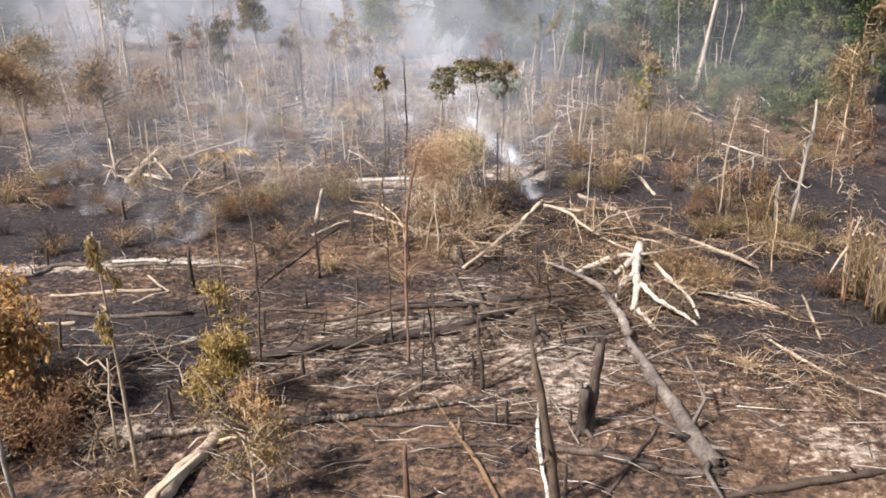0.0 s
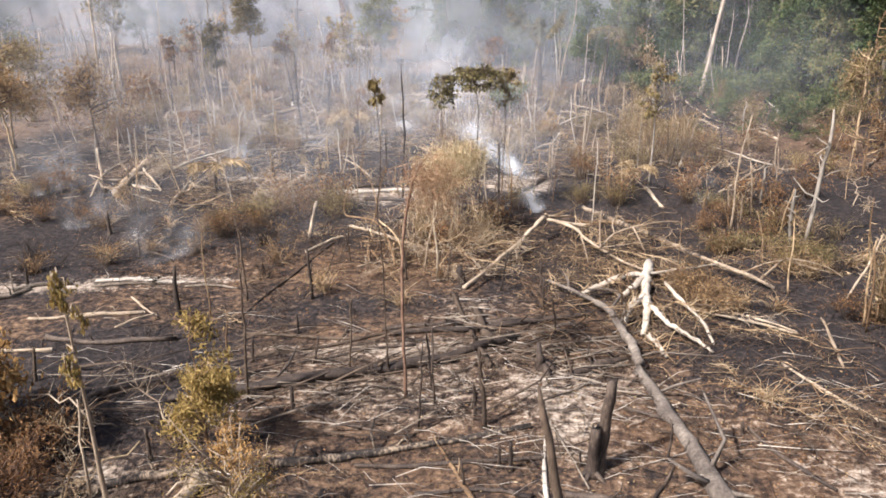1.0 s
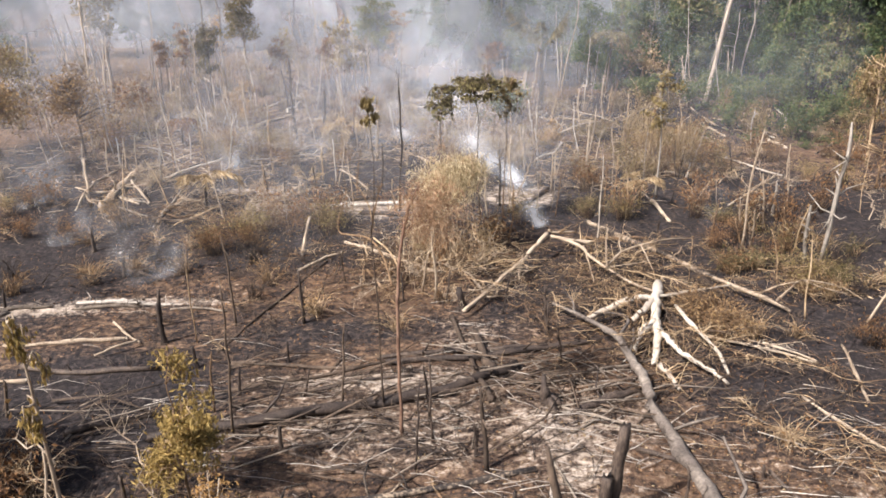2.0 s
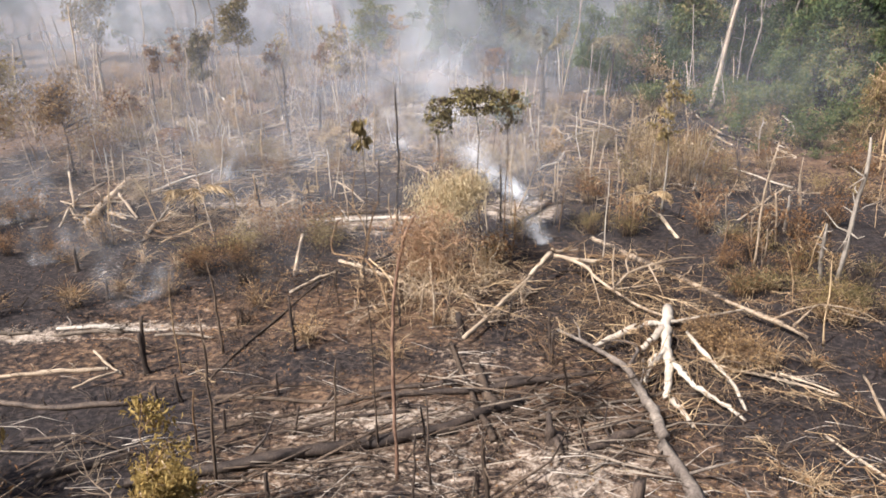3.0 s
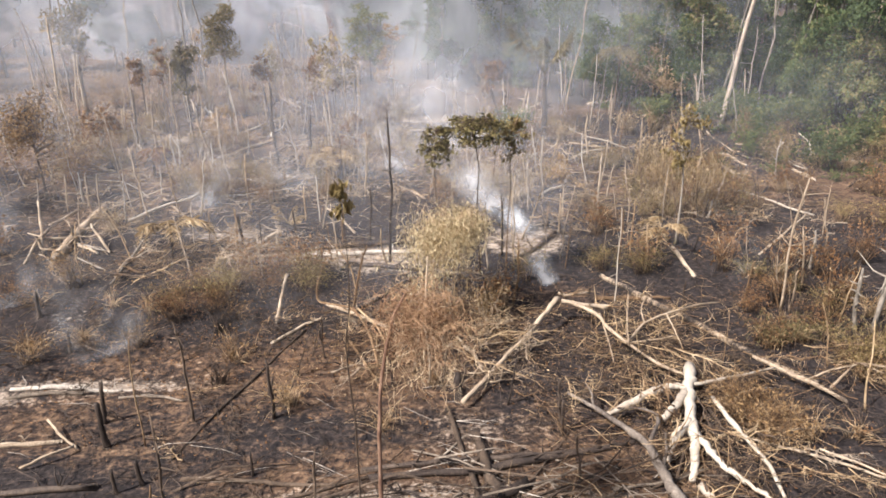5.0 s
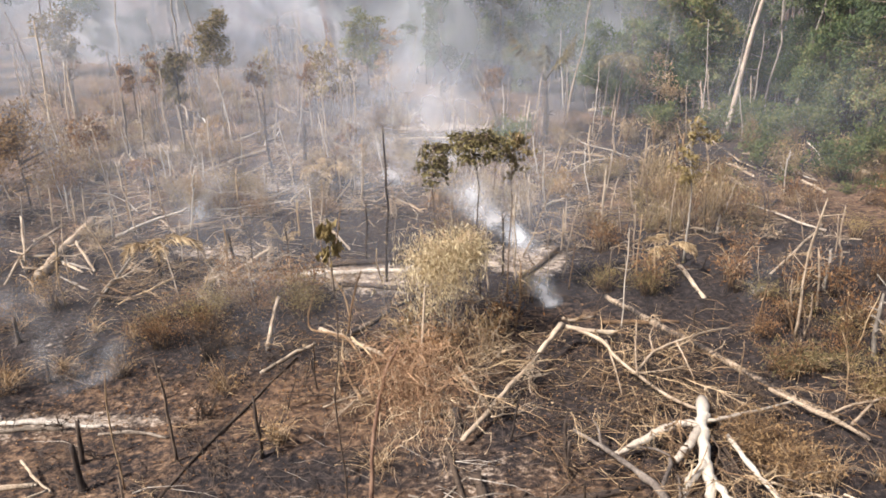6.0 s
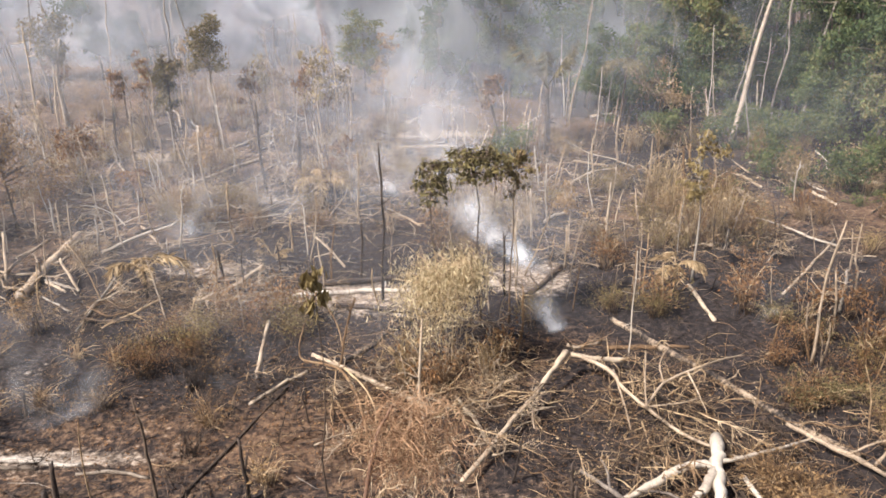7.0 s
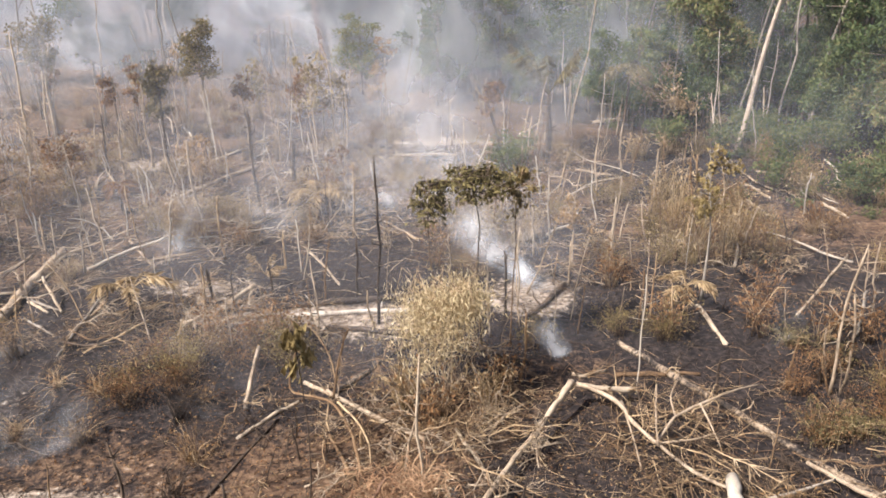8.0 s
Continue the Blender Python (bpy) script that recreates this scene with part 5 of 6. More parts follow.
leafy_tree("flat_crowned_tree", (1.95, 37.9), 7.05, 0.05, 1.5, 34, 24, 0.24, "brown", "canopy_leaf", "slender tree with a flat spreading dark olive crown", start=0.91, flat=0.2, clump=0.17, rise=0.15, droop=0.15, lean=(-0.45, 0), boughs=14, group="surviving trees")
leafy_tree("flat_crowned_tree", (3.05, 38.3), 6.9, 0.035, 0.75, 16, 22, 0.22, "tan", "olive_leaf", "slender scorched tree with a thin tawny crown", start=0.82, clump=0.26, rise=0.5, droop=0.5, group="surviving trees")
leafy_tree("slender_tree", (11.4, 41.8), 6.6, 0.06, 0.9, 16, 34, 0.22, "grey", "olive_leaf", "slender scorched tree with a narrow olive-brown crown", start=0.6, group="surviving trees")
leafy_tree("crowned_tree", (-15.4, 66.4), 8.9, 0.13, 1.5, 36, 80, 0.26, "pale", "dark_leaf", "pale-stemmed tree with a dark olive-green crown that outlived the fire", start=0.68, boughs=12, group="surviving trees")
leafy_tree("crowned_tree", (-18.0, 64.6), 7.0, 0.10, 1.25, 26, 50, 0.28, "brown", "dark_leaf", "small tree with a dark crown that outlived the fire", start=0.5, group="surviving trees")
leafy_tree("crowned_tree", (-29.2, 73.0), 9.0, 0.12, 2.2, 22, 50, 0.36, "grey", "dark_leaf", "grey-stemmed tree with a thin dark crown", start=0.6, group="surviving trees")
leafy_tree("crowned_tree", (-23.2, 70.0), 4.6, 0.08, 1.0, 14, 30, 0.3, "brown", "brown_leaf", "small scorched tree with a red-brown crown", start=0.6, group="surviving trees")
leafy_tree("scorched_tree", (17.0, 68.0), 5.5, 0.10, 2.2, 40, 60, 0.26, "tan", "straw", "dry tan-leaved tree at the forest edge", start=0.35, clump=0.32, width=0.3, group="scorched trees")
leafy_tree("scorched_tree", (5.0, 62.4), 5.2, 0.09, 1.4, 14, 24, 0.3, "brown", "brown_leaf", "thin bent scorched tree with a sparse brown crown", start=0.75, lean=(-1.2, 0), group="scorched trees")
leafy_tree("scorched_tree", (-25.5, 46.5), 6.2, 0.09, 3.2, 40, 110, 0.20, "tan", "orange_leaf", "scorched tree with a wide flat orange-brown crown", start=0.42, rise=0.45, droop=0.3, clump=0.32, group="scorched trees")
leafy_tree("scorched_tree", (-22.0, 50.0), 5.4, 0.08, 2.8, 36, 80, 0.20, "brown", "orange_leaf", "scorched tree with a wide flat orange-brown crown", start=0.5, rise=0.4, droop=0.3, clump=0.32, group="scorched trees")
leafy_tree("scorched_tree", (-28.5, 52.0), 6.8, 0.10, 3.4, 40, 100, 0.21, "tan", "olive_leaf", "scorched tree with a wide olive-brown crown", start=0.4, rise=0.4, droop=0.3, clump=0.32, group="scorched trees")
leafy_tree("scorched_tree", (25.2, 47.0), 6.4, 0.08, 1.7, 36, 34, 0.17, "tan", "olive_leaf", "scorched tree with a drooping olive-brown crown", start=0.3, droop=0.7, clump=0.2, group="scorched trees")
leafy_tree("scorched_tree", (27.6, 51.5), 8.0, 0.10, 2.2, 40, 44, 0.19, "tan", "olive_leaf", "scorched tree with a drooping olive-brown crown", start=0.35, droop=0.6, clump=0.2, group="scorched trees")
leafy_tree("scorched_tree", (23.4, 42.5), 4.2, 0.06, 1.4, 30, 24, 0.16, "tan", "brown_leaf", "scorched tree with a drooping brown crown", start=0.25, droop=0.8, clump=0.2, group="scorched trees")
leafy_tree("scorched_tree", (-21.0, 56.5), 4.0, 0.07, 1.8, 26, 30, 0.24, "pale", "brown_leaf", "small scorched tree with a red-brown crown", start=0.5, droop=0.3, clump=0.2, group="scorched trees")
leafy_tree("scorched_tree", (-13.5, 57.0), 3.8, 0.06, 1.0, 20, 26, 0.22, "pale", "orange_leaf", "small scorched tree with a narrow orange-brown crown", start=0.4, droop=0.5, clump=0.2, group="scorched trees")
leafy_tree("scorched_tree", (6.6, 45.5), 3.4, 0.05, 0.9, 20, 26, 0.2, "pale", "orange_leaf", "small scorched tree with a narrow orange-brown crown", start=0.45, droop=0.5, clump=0.2, group="scorched trees")
leafy_tree("scorched_tree", (-4.6, 53.5), 4.2, 0.05, 0.9, 16, 20, 0.22, "pale", "brown_leaf", "small scorched tree with a sparse brown crown", start=0.6, droop=0.5, clump=0.2, group="scorched trees")

# ---- bushes and young growth, by stretch of the clearing ----
rngb = np.random.default_rng(21)


def strew(keys, count, cx, cy, rx, ry):
    for _ in range(count):
        x, y = cx + rngb.normal() * rx, cy + rngb.normal() * ry
        if y > 15 and not near_log(x, y, 1.15) and (y < 36 or fbm(np.array([x]), np.array([y]), 0.24, 2, 9)[0] > 0.5):
            set_bush(keys[int(rngb.integers(0, len(keys)))], x, y, rngb.uniform(0, 6.28), rngb)


strew(("brush", "straw", "twiggy", "low"), 30, 8.8, 31.6, 2.6, 1.9)
strew(("brush", "brush", "low"), 16, 8.0, 28.0, 2.4, 1.6)
strew(("dull", "burnt", "dull", "low", "olive", "brush"), 34, 14.4, 32.0, 2.4, 2.0)
strew(("low", "burnt", "burnt"), 8, 12.5, 27.8, 2.4, 1.2)
strew(("olive", "twiggy", "olive"), 14, 9.5, 42.0, 2.0, 1.6)
strew(("straw", "brush", "orange", "stem_clump", "olive"), 70, -16.0, 56.0, 7.0, 6.0)
strew(("straw", "stem_clump", "brush"), 40, -4.0, 64.0, 8.0, 6.0)
strew(("orange", "olive", "brush", "twiggy", "dull", "hanging_straw"), 44, 15.0, 47.0, 4.4, 4.2)
strew(("straw", "hanging_straw", "olive", "stem_clump"), 28, 10.0, 49.0, 2.6, 5.0)
strew(("low", "brush"), 9, 11.5, 21.3, 2.2, 1.4)
strew(("brush", "straw", "twiggy", "stem_clump"), 30, 0.2, 34.5, 2.4, 1.9)
strew(("olive", "brush", "twiggy", "olive"), 26, -9.3, 40.0, 3.4, 0.9)
strew(("olive", "brush", "twiggy", "olive"), 16, -9.0, 38.4, 3.0, 1.2)
strew(("straw", "orange", "brush", "straw"), 12, -13.2, 39.0, 1.0, 0.6)
strew(("orange", "straw", "twiggy", "stem_clump"), 44, -18.5, 46.0, 4.6, 4.0)
strew(("orange", "olive", "twiggy", "orange"), 60, -22.5, 48.0, 4.0, 4.5)
strew(("orange", "twiggy", "straw", "olive"), 64, -15.0, 48.0, 4.5, 4.0)
strew(("orange", "orange", "twiggy"), 40, -24.0, 48.0, 2.6, 3.4)
strew(("straw", "brush", "stem_clump", "olive"), 50, -8.5, 50.0, 6.0, 4.5)
strew(("twiggy", "brush", "stem_clump"), 40, 0.0, 56.0, 7.5, 8.0)
strew(("brush", "stem_clump", "straw"), 16, 5.0, 46.0, 2.0, 4.0)
strew(("olive", "straw", "green"), 22, 24.0, 55.0, 3.8, 3.5)
strew(("low_green", "low_green", "olive"), 60, 24.6, 56.5, 4.0, 2.6)
strew(("green", "green", "olive", "feathery"), 54, 27.0, 63.0, 7.0, 3.0)
strew(("orange", "straw", "stem_clump"), 28, 13.0, 64.0, 5.5, 4.0)
strew(("orange", "straw", "stem_clump", "brush"), 60, -14.0, 70.0, 12.0, 8.0)
strew(("twiggy", "stem_clump", "twiggy", "brush"), 26, -11.8, 17.6, 1.4, 1.6)
strew(("brush", "low"), 12, -9.5, 16.8, 2.6, 0.9)
strew(("hanging_straw", "stem_clump", "stem_clump"), 9, 15.6, 26.0, 0.7, 1.2)
strew(("low", "burnt", "brush"), 20, 2.0, 27.0, 8.0, 5.0)
strew(("burnt", "brush", "low"), 34, -8.5, 33.0, 6.0, 3.0)
strew(("burnt", "dull", "twiggy"), 28, 13.5, 39.5, 4.0, 2.4)
strew(("burnt", "olive", "twiggy", "brush", "low"), 16, 17.0, 40.0, 3.0, 2.6)

strew(("feathery", "russet", "feathery", "olive"), 44, 15.0, 47.5, 5.0, 5.0)
strew(("feathery", "russet", "dull"), 12, 14.0, 33.5, 2.4, 3.0)
strew(("feathery", "bleached", "russet"), 34, 9.0, 53.0, 4.0, 5.0)
strew(("russet", "bleached", "feathery", "bleached"), 90, -13.0, 53.0, 8.0, 6.0)
strew(("russet", "bleached", "feathery"), 60, -18.0, 66.0, 10.0, 6.0)
strew(("bleached", "russet", "bleached"), 40, -2.0, 58.0, 6.0, 7.0)
strew(("russet", "feathery", "russet"), 34, -23.0, 47.0, 4.0, 5.0)
strew(("bleached", "orange", "russet", "hanging_straw"), 90, -22.0, 76.0, 11.0, 6.0)
strew(("feathery", "feathery", "russet"), 16, -9.0, 38.6, 3.4, 1.5)
strew(("feathery", "brush", "russet"), 16, -5.5, 35.6, 2.6, 1.2)
strew(("brush", "russet", "brush"), 10, 1.2, 31.8, 2.0, 1.0)
strew(("brush", "russet", "low"), 14, 12.2, 26.8, 1.8, 1.8)
strew(("feathery", "bleached"), 14, 8.6, 31.0, 2.2, 1.6)

# the broken crown's own tangle, heaped round the white tree
for _ in range(14):
    a, d = rngb.uniform(-0.9, 0.35), rngb.uniform(1.2, 2.6)
    set_bush(("brush", "low")[int(rngb.integers(0, 2))], 8.0 + d * math.cos(a), 28.4 + 0.9 * d * math.sin(a), rngb.uniform(0, 6.28), rngb)

# ---- thin dead saplings strewn over the far clearing ----
rngp = np.random.default_rng(33)


def pole_strew(count, cx, cy, rx, ry, lo, hi, kinds):
    for _ in range(count):
        x, y = cx + rngp.normal() * rx, cy + rngp.normal() * ry
        if y < 28:
            continue
        h = rngp.uniform(lo, hi)
        tip = rngp.normal(size=2) * 0.14 * h
        r = rngp.uniform(0.018, 0.045) * (1.4 if y > 46 else 1.0)
        dead_pole((x, y, 0), (x + tip[0], y + tip[1], h), r, r * 0.6, kinds[int(rngp.integers(0, len(kinds)))], 5)


# Far pale stems take the lighter bone wood, which puts sunlit brightness into their colour.
pole_strew(18, -16.0, 50.0, 6.0, 5.0, 1.5, 4.5, ("bone", "pale", "tan"))
pole_strew(16, -4.0, 56.0, 6.0, 7.0, 1.5, 4.5, ("bone", "bone", "char"))
pole_strew(20, 10.0, 52.0, 4.0, 6.0, 2.0, 4.5, ("bone", "pale", "tan"))
pole_strew(14, 14.0, 42.0, 4.0, 4.0, 1.5, 3.5, ("tan", "pale", "char"))
pole_strew(20, 15.0, 66.0, 6.0, 4.0, 3.0, 8.0, ("bone", "pale", "grey"))
pole_strew(12, -20.0, 72.0, 9.0, 7.0, 2.5, 8.0, ("pale", "grey", "tan"))
pole_strew(12, 2.0, 40.0, 3.0, 3.0, 1.5, 3.5, ("tan", "pale"))
pole_strew(10, 14.0, 34.0, 3.0, 3.0, 1.2, 3.2, ("tan", "pale", "tan"))
pole_strew(14, -9.0, 41.0, 3.5, 1.5, 1.2, 3.0, ("tan", "tan", "pale"))
pole_strew(14, -20.0, 60.0, 6.0, 6.0, 1.8, 5.0, ("bone", "bone", "grey"))
pole_strew(12, -10.0, 60.0, 8.0, 6.0, 1.8, 5.0, ("bone", "bone", "char"))
pole_strew(16, 6.0, 46.0, 3.0, 4.0, 1.5, 4.0, ("tan", "pale"))
pole_strew(22, -12.0, 54.0, 8.0, 5.0, 1.0, 3.0, ("bone", "pale", "tan"))
pole_strew(14, -2.0, 31.0, 6.0, 3.0, 0.8, 2.2, ("char", "brown"))


# ---- litter of twigs and sticks ----
def twig_litter(name, count, spots, wood_kind, lo, hi, r, label, lift=0.05, seed=1, along=None):
    rng = np.random.default_rng(seed)
    w = np.array([s[4] for s in spots], float)
    q = rng.choice(len(spots), count, p=w / w.sum())
    S = np.array([s[:4] for s in spots], float)[q]
    xy = S[:, :2] + rng.normal(size=(count, 2)) * S[:, 2:]
    xy[:, 1] = np.where(xy[:, 1] < 13.5, 13.5 + rng.uniform(0, 8, count), xy[:, 1])
    a = rng.uniform(0, 2 * np.pi, count) if along is None else along + rng.normal(size=count) * 0.45
    ln = rng.uniform(lo, hi, count) ** 1.0
    tilt = rng.normal(size=count) * 0.13
    d = np.stack([np.cos(a), np.sin(a), tilt], 1)
    c = np.stack([xy[:, 0], xy[:, 1], ground_height(xy[:, 0], xy[:, 1]) + np.abs(rng.normal(size=count)) * lift + 0.01], 1)
    half = (ln / 2)[:, None]
    bend = rng.normal(size=(count, 3)) * 0.07 * ln[:, None]
    bend[:, 2] = np.abs(bend[:, 2])
    P = np.stack([c - d * half, c + bend, c + d * half], 1)
    rr = r * rng.uniform(0.4, 1.5, count)[:, None] * np.array([[1.0, 0.8, 0.4]])
    ob = new(name, mesh_of(name, tubes(P, rr, 3, 0, rng), wood_kind))
    return tagged(ob, label, "twigs", kind="stuff")


ALL = ((0, 22, 12, 5, 2.0), (0, 38, 14, 8, 3.0), (0, 58, 20, 10, 2.0))
HEAPS = ((7.8, 30.8, 2.2, 2.2, 2.0), (13.0, 31.0, 3.0, 2.6, 0.4), (11.0, 21.0, 2.2, 1.8, 0.5), (0.0, 34.0, 2.4, 2.2, 1.5), (-10, 40, 3.0, 1.2, 1.5), (15, 45, 5, 5, 2.0), (-18, 46, 5, 4, 1.5), (10, 49, 4, 5, 1.0), (-8, 50, 6, 5, 1.0), (6.5, 26.0, 2.0, 1.6, 0.8))
twig_litter("twig_litter", 8000, ALL, "char", 0.3, 1.6, 0.010, "charred twigs lying over the burnt ground", seed=1)
twig_litter("twig_litter", 4000, ALL, "brown", 0.3, 1.8, 0.011, "scorched brown twigs lying over the burnt ground", seed=2)
twig_litter("dry_slash", 2000, HEAPS, "tan", 0.3, 1.8, 0.011, "heaped dry tan slash of thin branches", 0.22, seed=3)
twig_litter("dry_slash", 1500, ((-13, 51, 8, 5, 1.2), (-2, 57, 7, 6, 0.9), (12, 52, 5, 5, 0.5)), "pale", 0.4, 1.8, 0.014, "bleached thin branches strewn over the far clearing", 0.3, seed=8)
twig_litter("pole_litter", 80, ((-3.0, 22.8, 4.5, 1.8, 1.0), (3.5, 24.5, 3.0, 1.5, 0.6)), "brown", 1.8, 5.0, 0.034, "thin scorched poles felled side by side on pale soil", 0.08, seed=71, along=0.3)
twig_litter("pole_litter", 60, ((-3.0, 22.8, 4.5, 1.8, 1.0), (3.5, 24.5, 3.0, 1.5, 0.6)), "bark", 1.5, 4.5, 0.026, "ash-grey thin poles felled side by side on pale soil", 0.06, seed=72, along=0.3)
twig_litter("twig_litter", 380, ((-1.0, 23.0, 7, 3.0, 1.0), (6, 18.5, 6, 2.0, 1.0)), "ash", 0.4, 2.4, 0.013, "ash-grey sticks lying on burnt ground", 0.04, seed=5, along=-0.25)


def leaf_litter(count, leaf_kind, spots, size, label, seed):
    rng = np.random.default_rng(seed)
    S = np.array(spots, float)[rng.integers(0, len(spots), count)]
    xy = S[:, :2] + rng.normal(size=(count, 2)) * S[:, 2:]
    xy[:, 1] = np.maximum(xy[:, 1], 13.5)
    C = np.stack([xy[:, 0], xy[:, 1], ground_height(xy[:, 0], xy[:, 1]) + 0.02 + 0.03 * rng.random(count)], 1)
    D = rng.normal(size=(count, 3)) * (1, 1, 0.25)
    ob = new("leaf_litter", mesh_of("leaf_litter", leaves(C, D, size * rng.uniform(0.4, 1.4, count), 0.5, 0.12, rng), leaf_kind, False))
    return tagged(ob, label, "leaf litter", kind="stuff")


leaf_litter(9000, "brown_leaf", ((0, 20, 9, 4), (-8, 32, 5, 3), (-8, 33, 6, 3), (9, 27, 5, 4), (0, 34, 5, 4), (11, 20, 3, 2)), 0.09, "scorched brown leaves lying over the burnt ground", 61)
leaf_litter(5000, "straw", ((7, 31, 2.4, 2), (0, 34, 3, 2), (-9, 40, 4, 1.5), (5, 20, 6, 3)), 0.10, "dry straw-coloured leaves lying over the slash", 62)

rngl = np.random.default_rng(77)


def branch_strew(count, kinds, cx, cy, rx, ry, lift=0.3):
    for _ in range(count):
        x, y = cx + rngl.normal() * rx, cy + rngl.normal() * ry
        if y > 14.5:
            fallen_branch(x, y, rngl.uniform(0, 6.28), kinds[int(rngl.integers(0, len(kinds)))], rngl, abs(rngl.normal()) * lift)


branch_strew(48, ("tan", "brown", "tan", "brown"), 7.6, 29.8, 2.1, 2.5)
branch_strew(7, ("tan", "pale"), 2.9, 32.2, 0.5, 0.5, 0.3)
branch_strew(6, ("tan", "brown"), 12.6, 30.0, 2.4, 2.4)
SLASH = {}


def slash_branch(x, y, turn, wood_kind, rng, lift=0.2):
    """A long bowed branch of a broken crown that forks again and again towards its tip."""
    v = (wood_kind, int(rng.integers(0, 6)))
    z = float(ground_height(x, y)) + lift
    if v not in SLASH:
        r2 = np.random.default_rng(v[1] * 13 + len(wood_kind))
        ob = thing("slash_branch", (x, y, z), {"golden": "long pale tan branch broken from a fallen crown", "tan": "long dry brown branch broken from a fallen crown", "brown": "long scorched branch broken from a fallen crown"}[wood_kind], "branch", "broken crown branches")
        ln = (2.0, 2.8, 2.4, 3.2, 1.7, 2.2)[v[1]]
        t = np.linspace(0, 1, 9)
        P = np.stack([ln * t, np.cumsum(r2.normal(size=9)) * 0.035 * ln, 0.04 + 0.22 * ln * t * (1 - t) * r2.uniform(0.3, 1.2)], 1)
        R = (0.018 + 0.014 * r2.random()) * np.linspace(1.0, 0.28, 9)
        part("stem", tubes(P, R, 6, 0.08, r2), wood_kind, ob)
        k = 16
        q = r2.integers(2, 8, k)
        side = np.where(r2.random(k) < 0.5, 1.0, -1.0) * r2.uniform(0.35, 1.0, k)
        d = unit(np.stack([np.ones(k), side, r2.normal(size=k) * 0.22], 1))
        L = ln * r2.uniform(0.15, 0.5, k)[:, None] * (1.1 - q[:, None] / 10)
        T = np.stack([P[q] + d * L * f + r2.normal(size=(k, 3)) * 0.05 * L * (f > 0) + np.array([0, 0, -0.12]) * L * f * f for f in (0, 0.35, 0.7, 1.0)], 1)
        T[..., 2] = np.maximum(T[..., 2], 0.012)
        part("fine_twig", tubes(T, np.maximum(R[q], 0.012)[:, None] * np.array([[0.62, 0.5, 0.36, 0.2]]), 4, 0, r2), wood_kind, ob, kind="stuff")
        ob.rotation_euler = (0, 0, turn)
        SLASH[v] = ob
        return ob
    return copy_thing(SLASH[v], pose(x, y, z, rng.normal() * 8, rng.normal() * 4 - 2, math.degrees(turn)))


for cx, cy, count, a0, a1, near, far in ((7.7, 28.6, 15, -1.7, 0.2, 0.6, 2.2), (6.3, 31.8, 12, -1.6, 1.4, 0.3, 2.4), (0.2, 32.6, 9, -3.0, 0.6, 0.2, 2.6)):
    for _ in range(count):
        a, d = rngl.uniform(a0, a1), rngl.uniform(near, far)
        slash_branch(cx + d * math.cos(a), cy + d * math.sin(a), a + rngl.normal() * 0.45, ("golden", "tan", "brown", "tan")[int(rngl.integers(0, 4))], rngl, 0.1 + abs(rngl.normal()) * 0.28)
branch_strew(30, ("pale", "tan"), -16.0, 57.0, 7.0, 6.0)
branch_strew(16, ("pale", "tan"), -3.0, 64.0, 7.0, 6.0)
branch_strew(8, ("tan", "brown"), 11.0, 20.8, 1.8, 1.3, 0.2)
for x, y, turn, kind in ((9.9, 25.3, -0.5, "tan"), (10.6, 24.9, -0.7, "tan"), (11.3, 24.6, -0.5, "tan"), (10.2, 24.4, -0.3, "brown"), (11.9, 24.0, -0.8, "tan"), (10.9, 25.7, -0.4, "pale"),
                         (9.6, 20.9, -0.9, "tan"), (10.3, 20.6, -0.6, "tan"), (10.9, 20.1, -1.2, "tan"), (11.5, 19.9, -0.4, "brown"), (10.0, 19.6, -1.0, "tan"), (11.9, 20.6, -0.7, "tan")):
    fallen_branch(x, y, turn, kind, rngl, 0.12)
branch_strew(44, ("tan", "pale", "tan"), 0.0, 33.8, 2.4, 2.0)
branch_strew(44, ("tan", "pale", "tan"), -9.5, 40.2, 3.0, 1.2)
branch_strew(30, ("tan", "pale", "brown"), 15.0, 46.0, 5.0, 5.0)
branch_strew(40, ("tan", "pale"), -17.0, 47.0, 5.0, 4.5)
branch_strew(60, ("pale", "tan"), -7.0, 54.0, 8.0, 7.0)
branch_strew(20, ("pale", "tan"), 9.0, 52.0, 4.0, 5.0)
for _ in range(22):
    x, y = 2.6 + rngl.normal() * 2.2, 23.6 + rngl.normal() * 1.7
    a, ln, r = rngl.uniform(-1.4, 1.4), rngl.uniform(1.2, 3.6), rngl.uniform(0.02, 0.05)
    fallen_log([(x, y, r), (x + ln * 0.5 * math.cos(a), y + ln * 0.5 * math.sin(a) + rngl.normal() * 0.15, r + rngl.uniform(0, 0.2)), (x + ln * math.cos(a), y + ln * math.sin(a), r + rngl.uniform(0, 0.3))], [r, r * 0.85, r * 0.5], ("brown", "char", "bark")[int(rngl.integers(0, 3))], "crooked scorched pole in a tangle on pale soil", stubs=1)
branch_strew(28, ("char", "brown"), 0.0, 24.0, 8.0, 4.5, 0.05)
branch_strew(24, ("char", "brown", "tan", "brown"), -8.0, 32.0, 5.5, 3.0, 0.05)
branch_strew(9, ("pale", "tan"), -10.4, 19.2, 0.9, 0.8, 0.5)
branch_strew(16, ("tan", "brown"), -9.0, 17.0, 3.0, 1.5, 0.1)

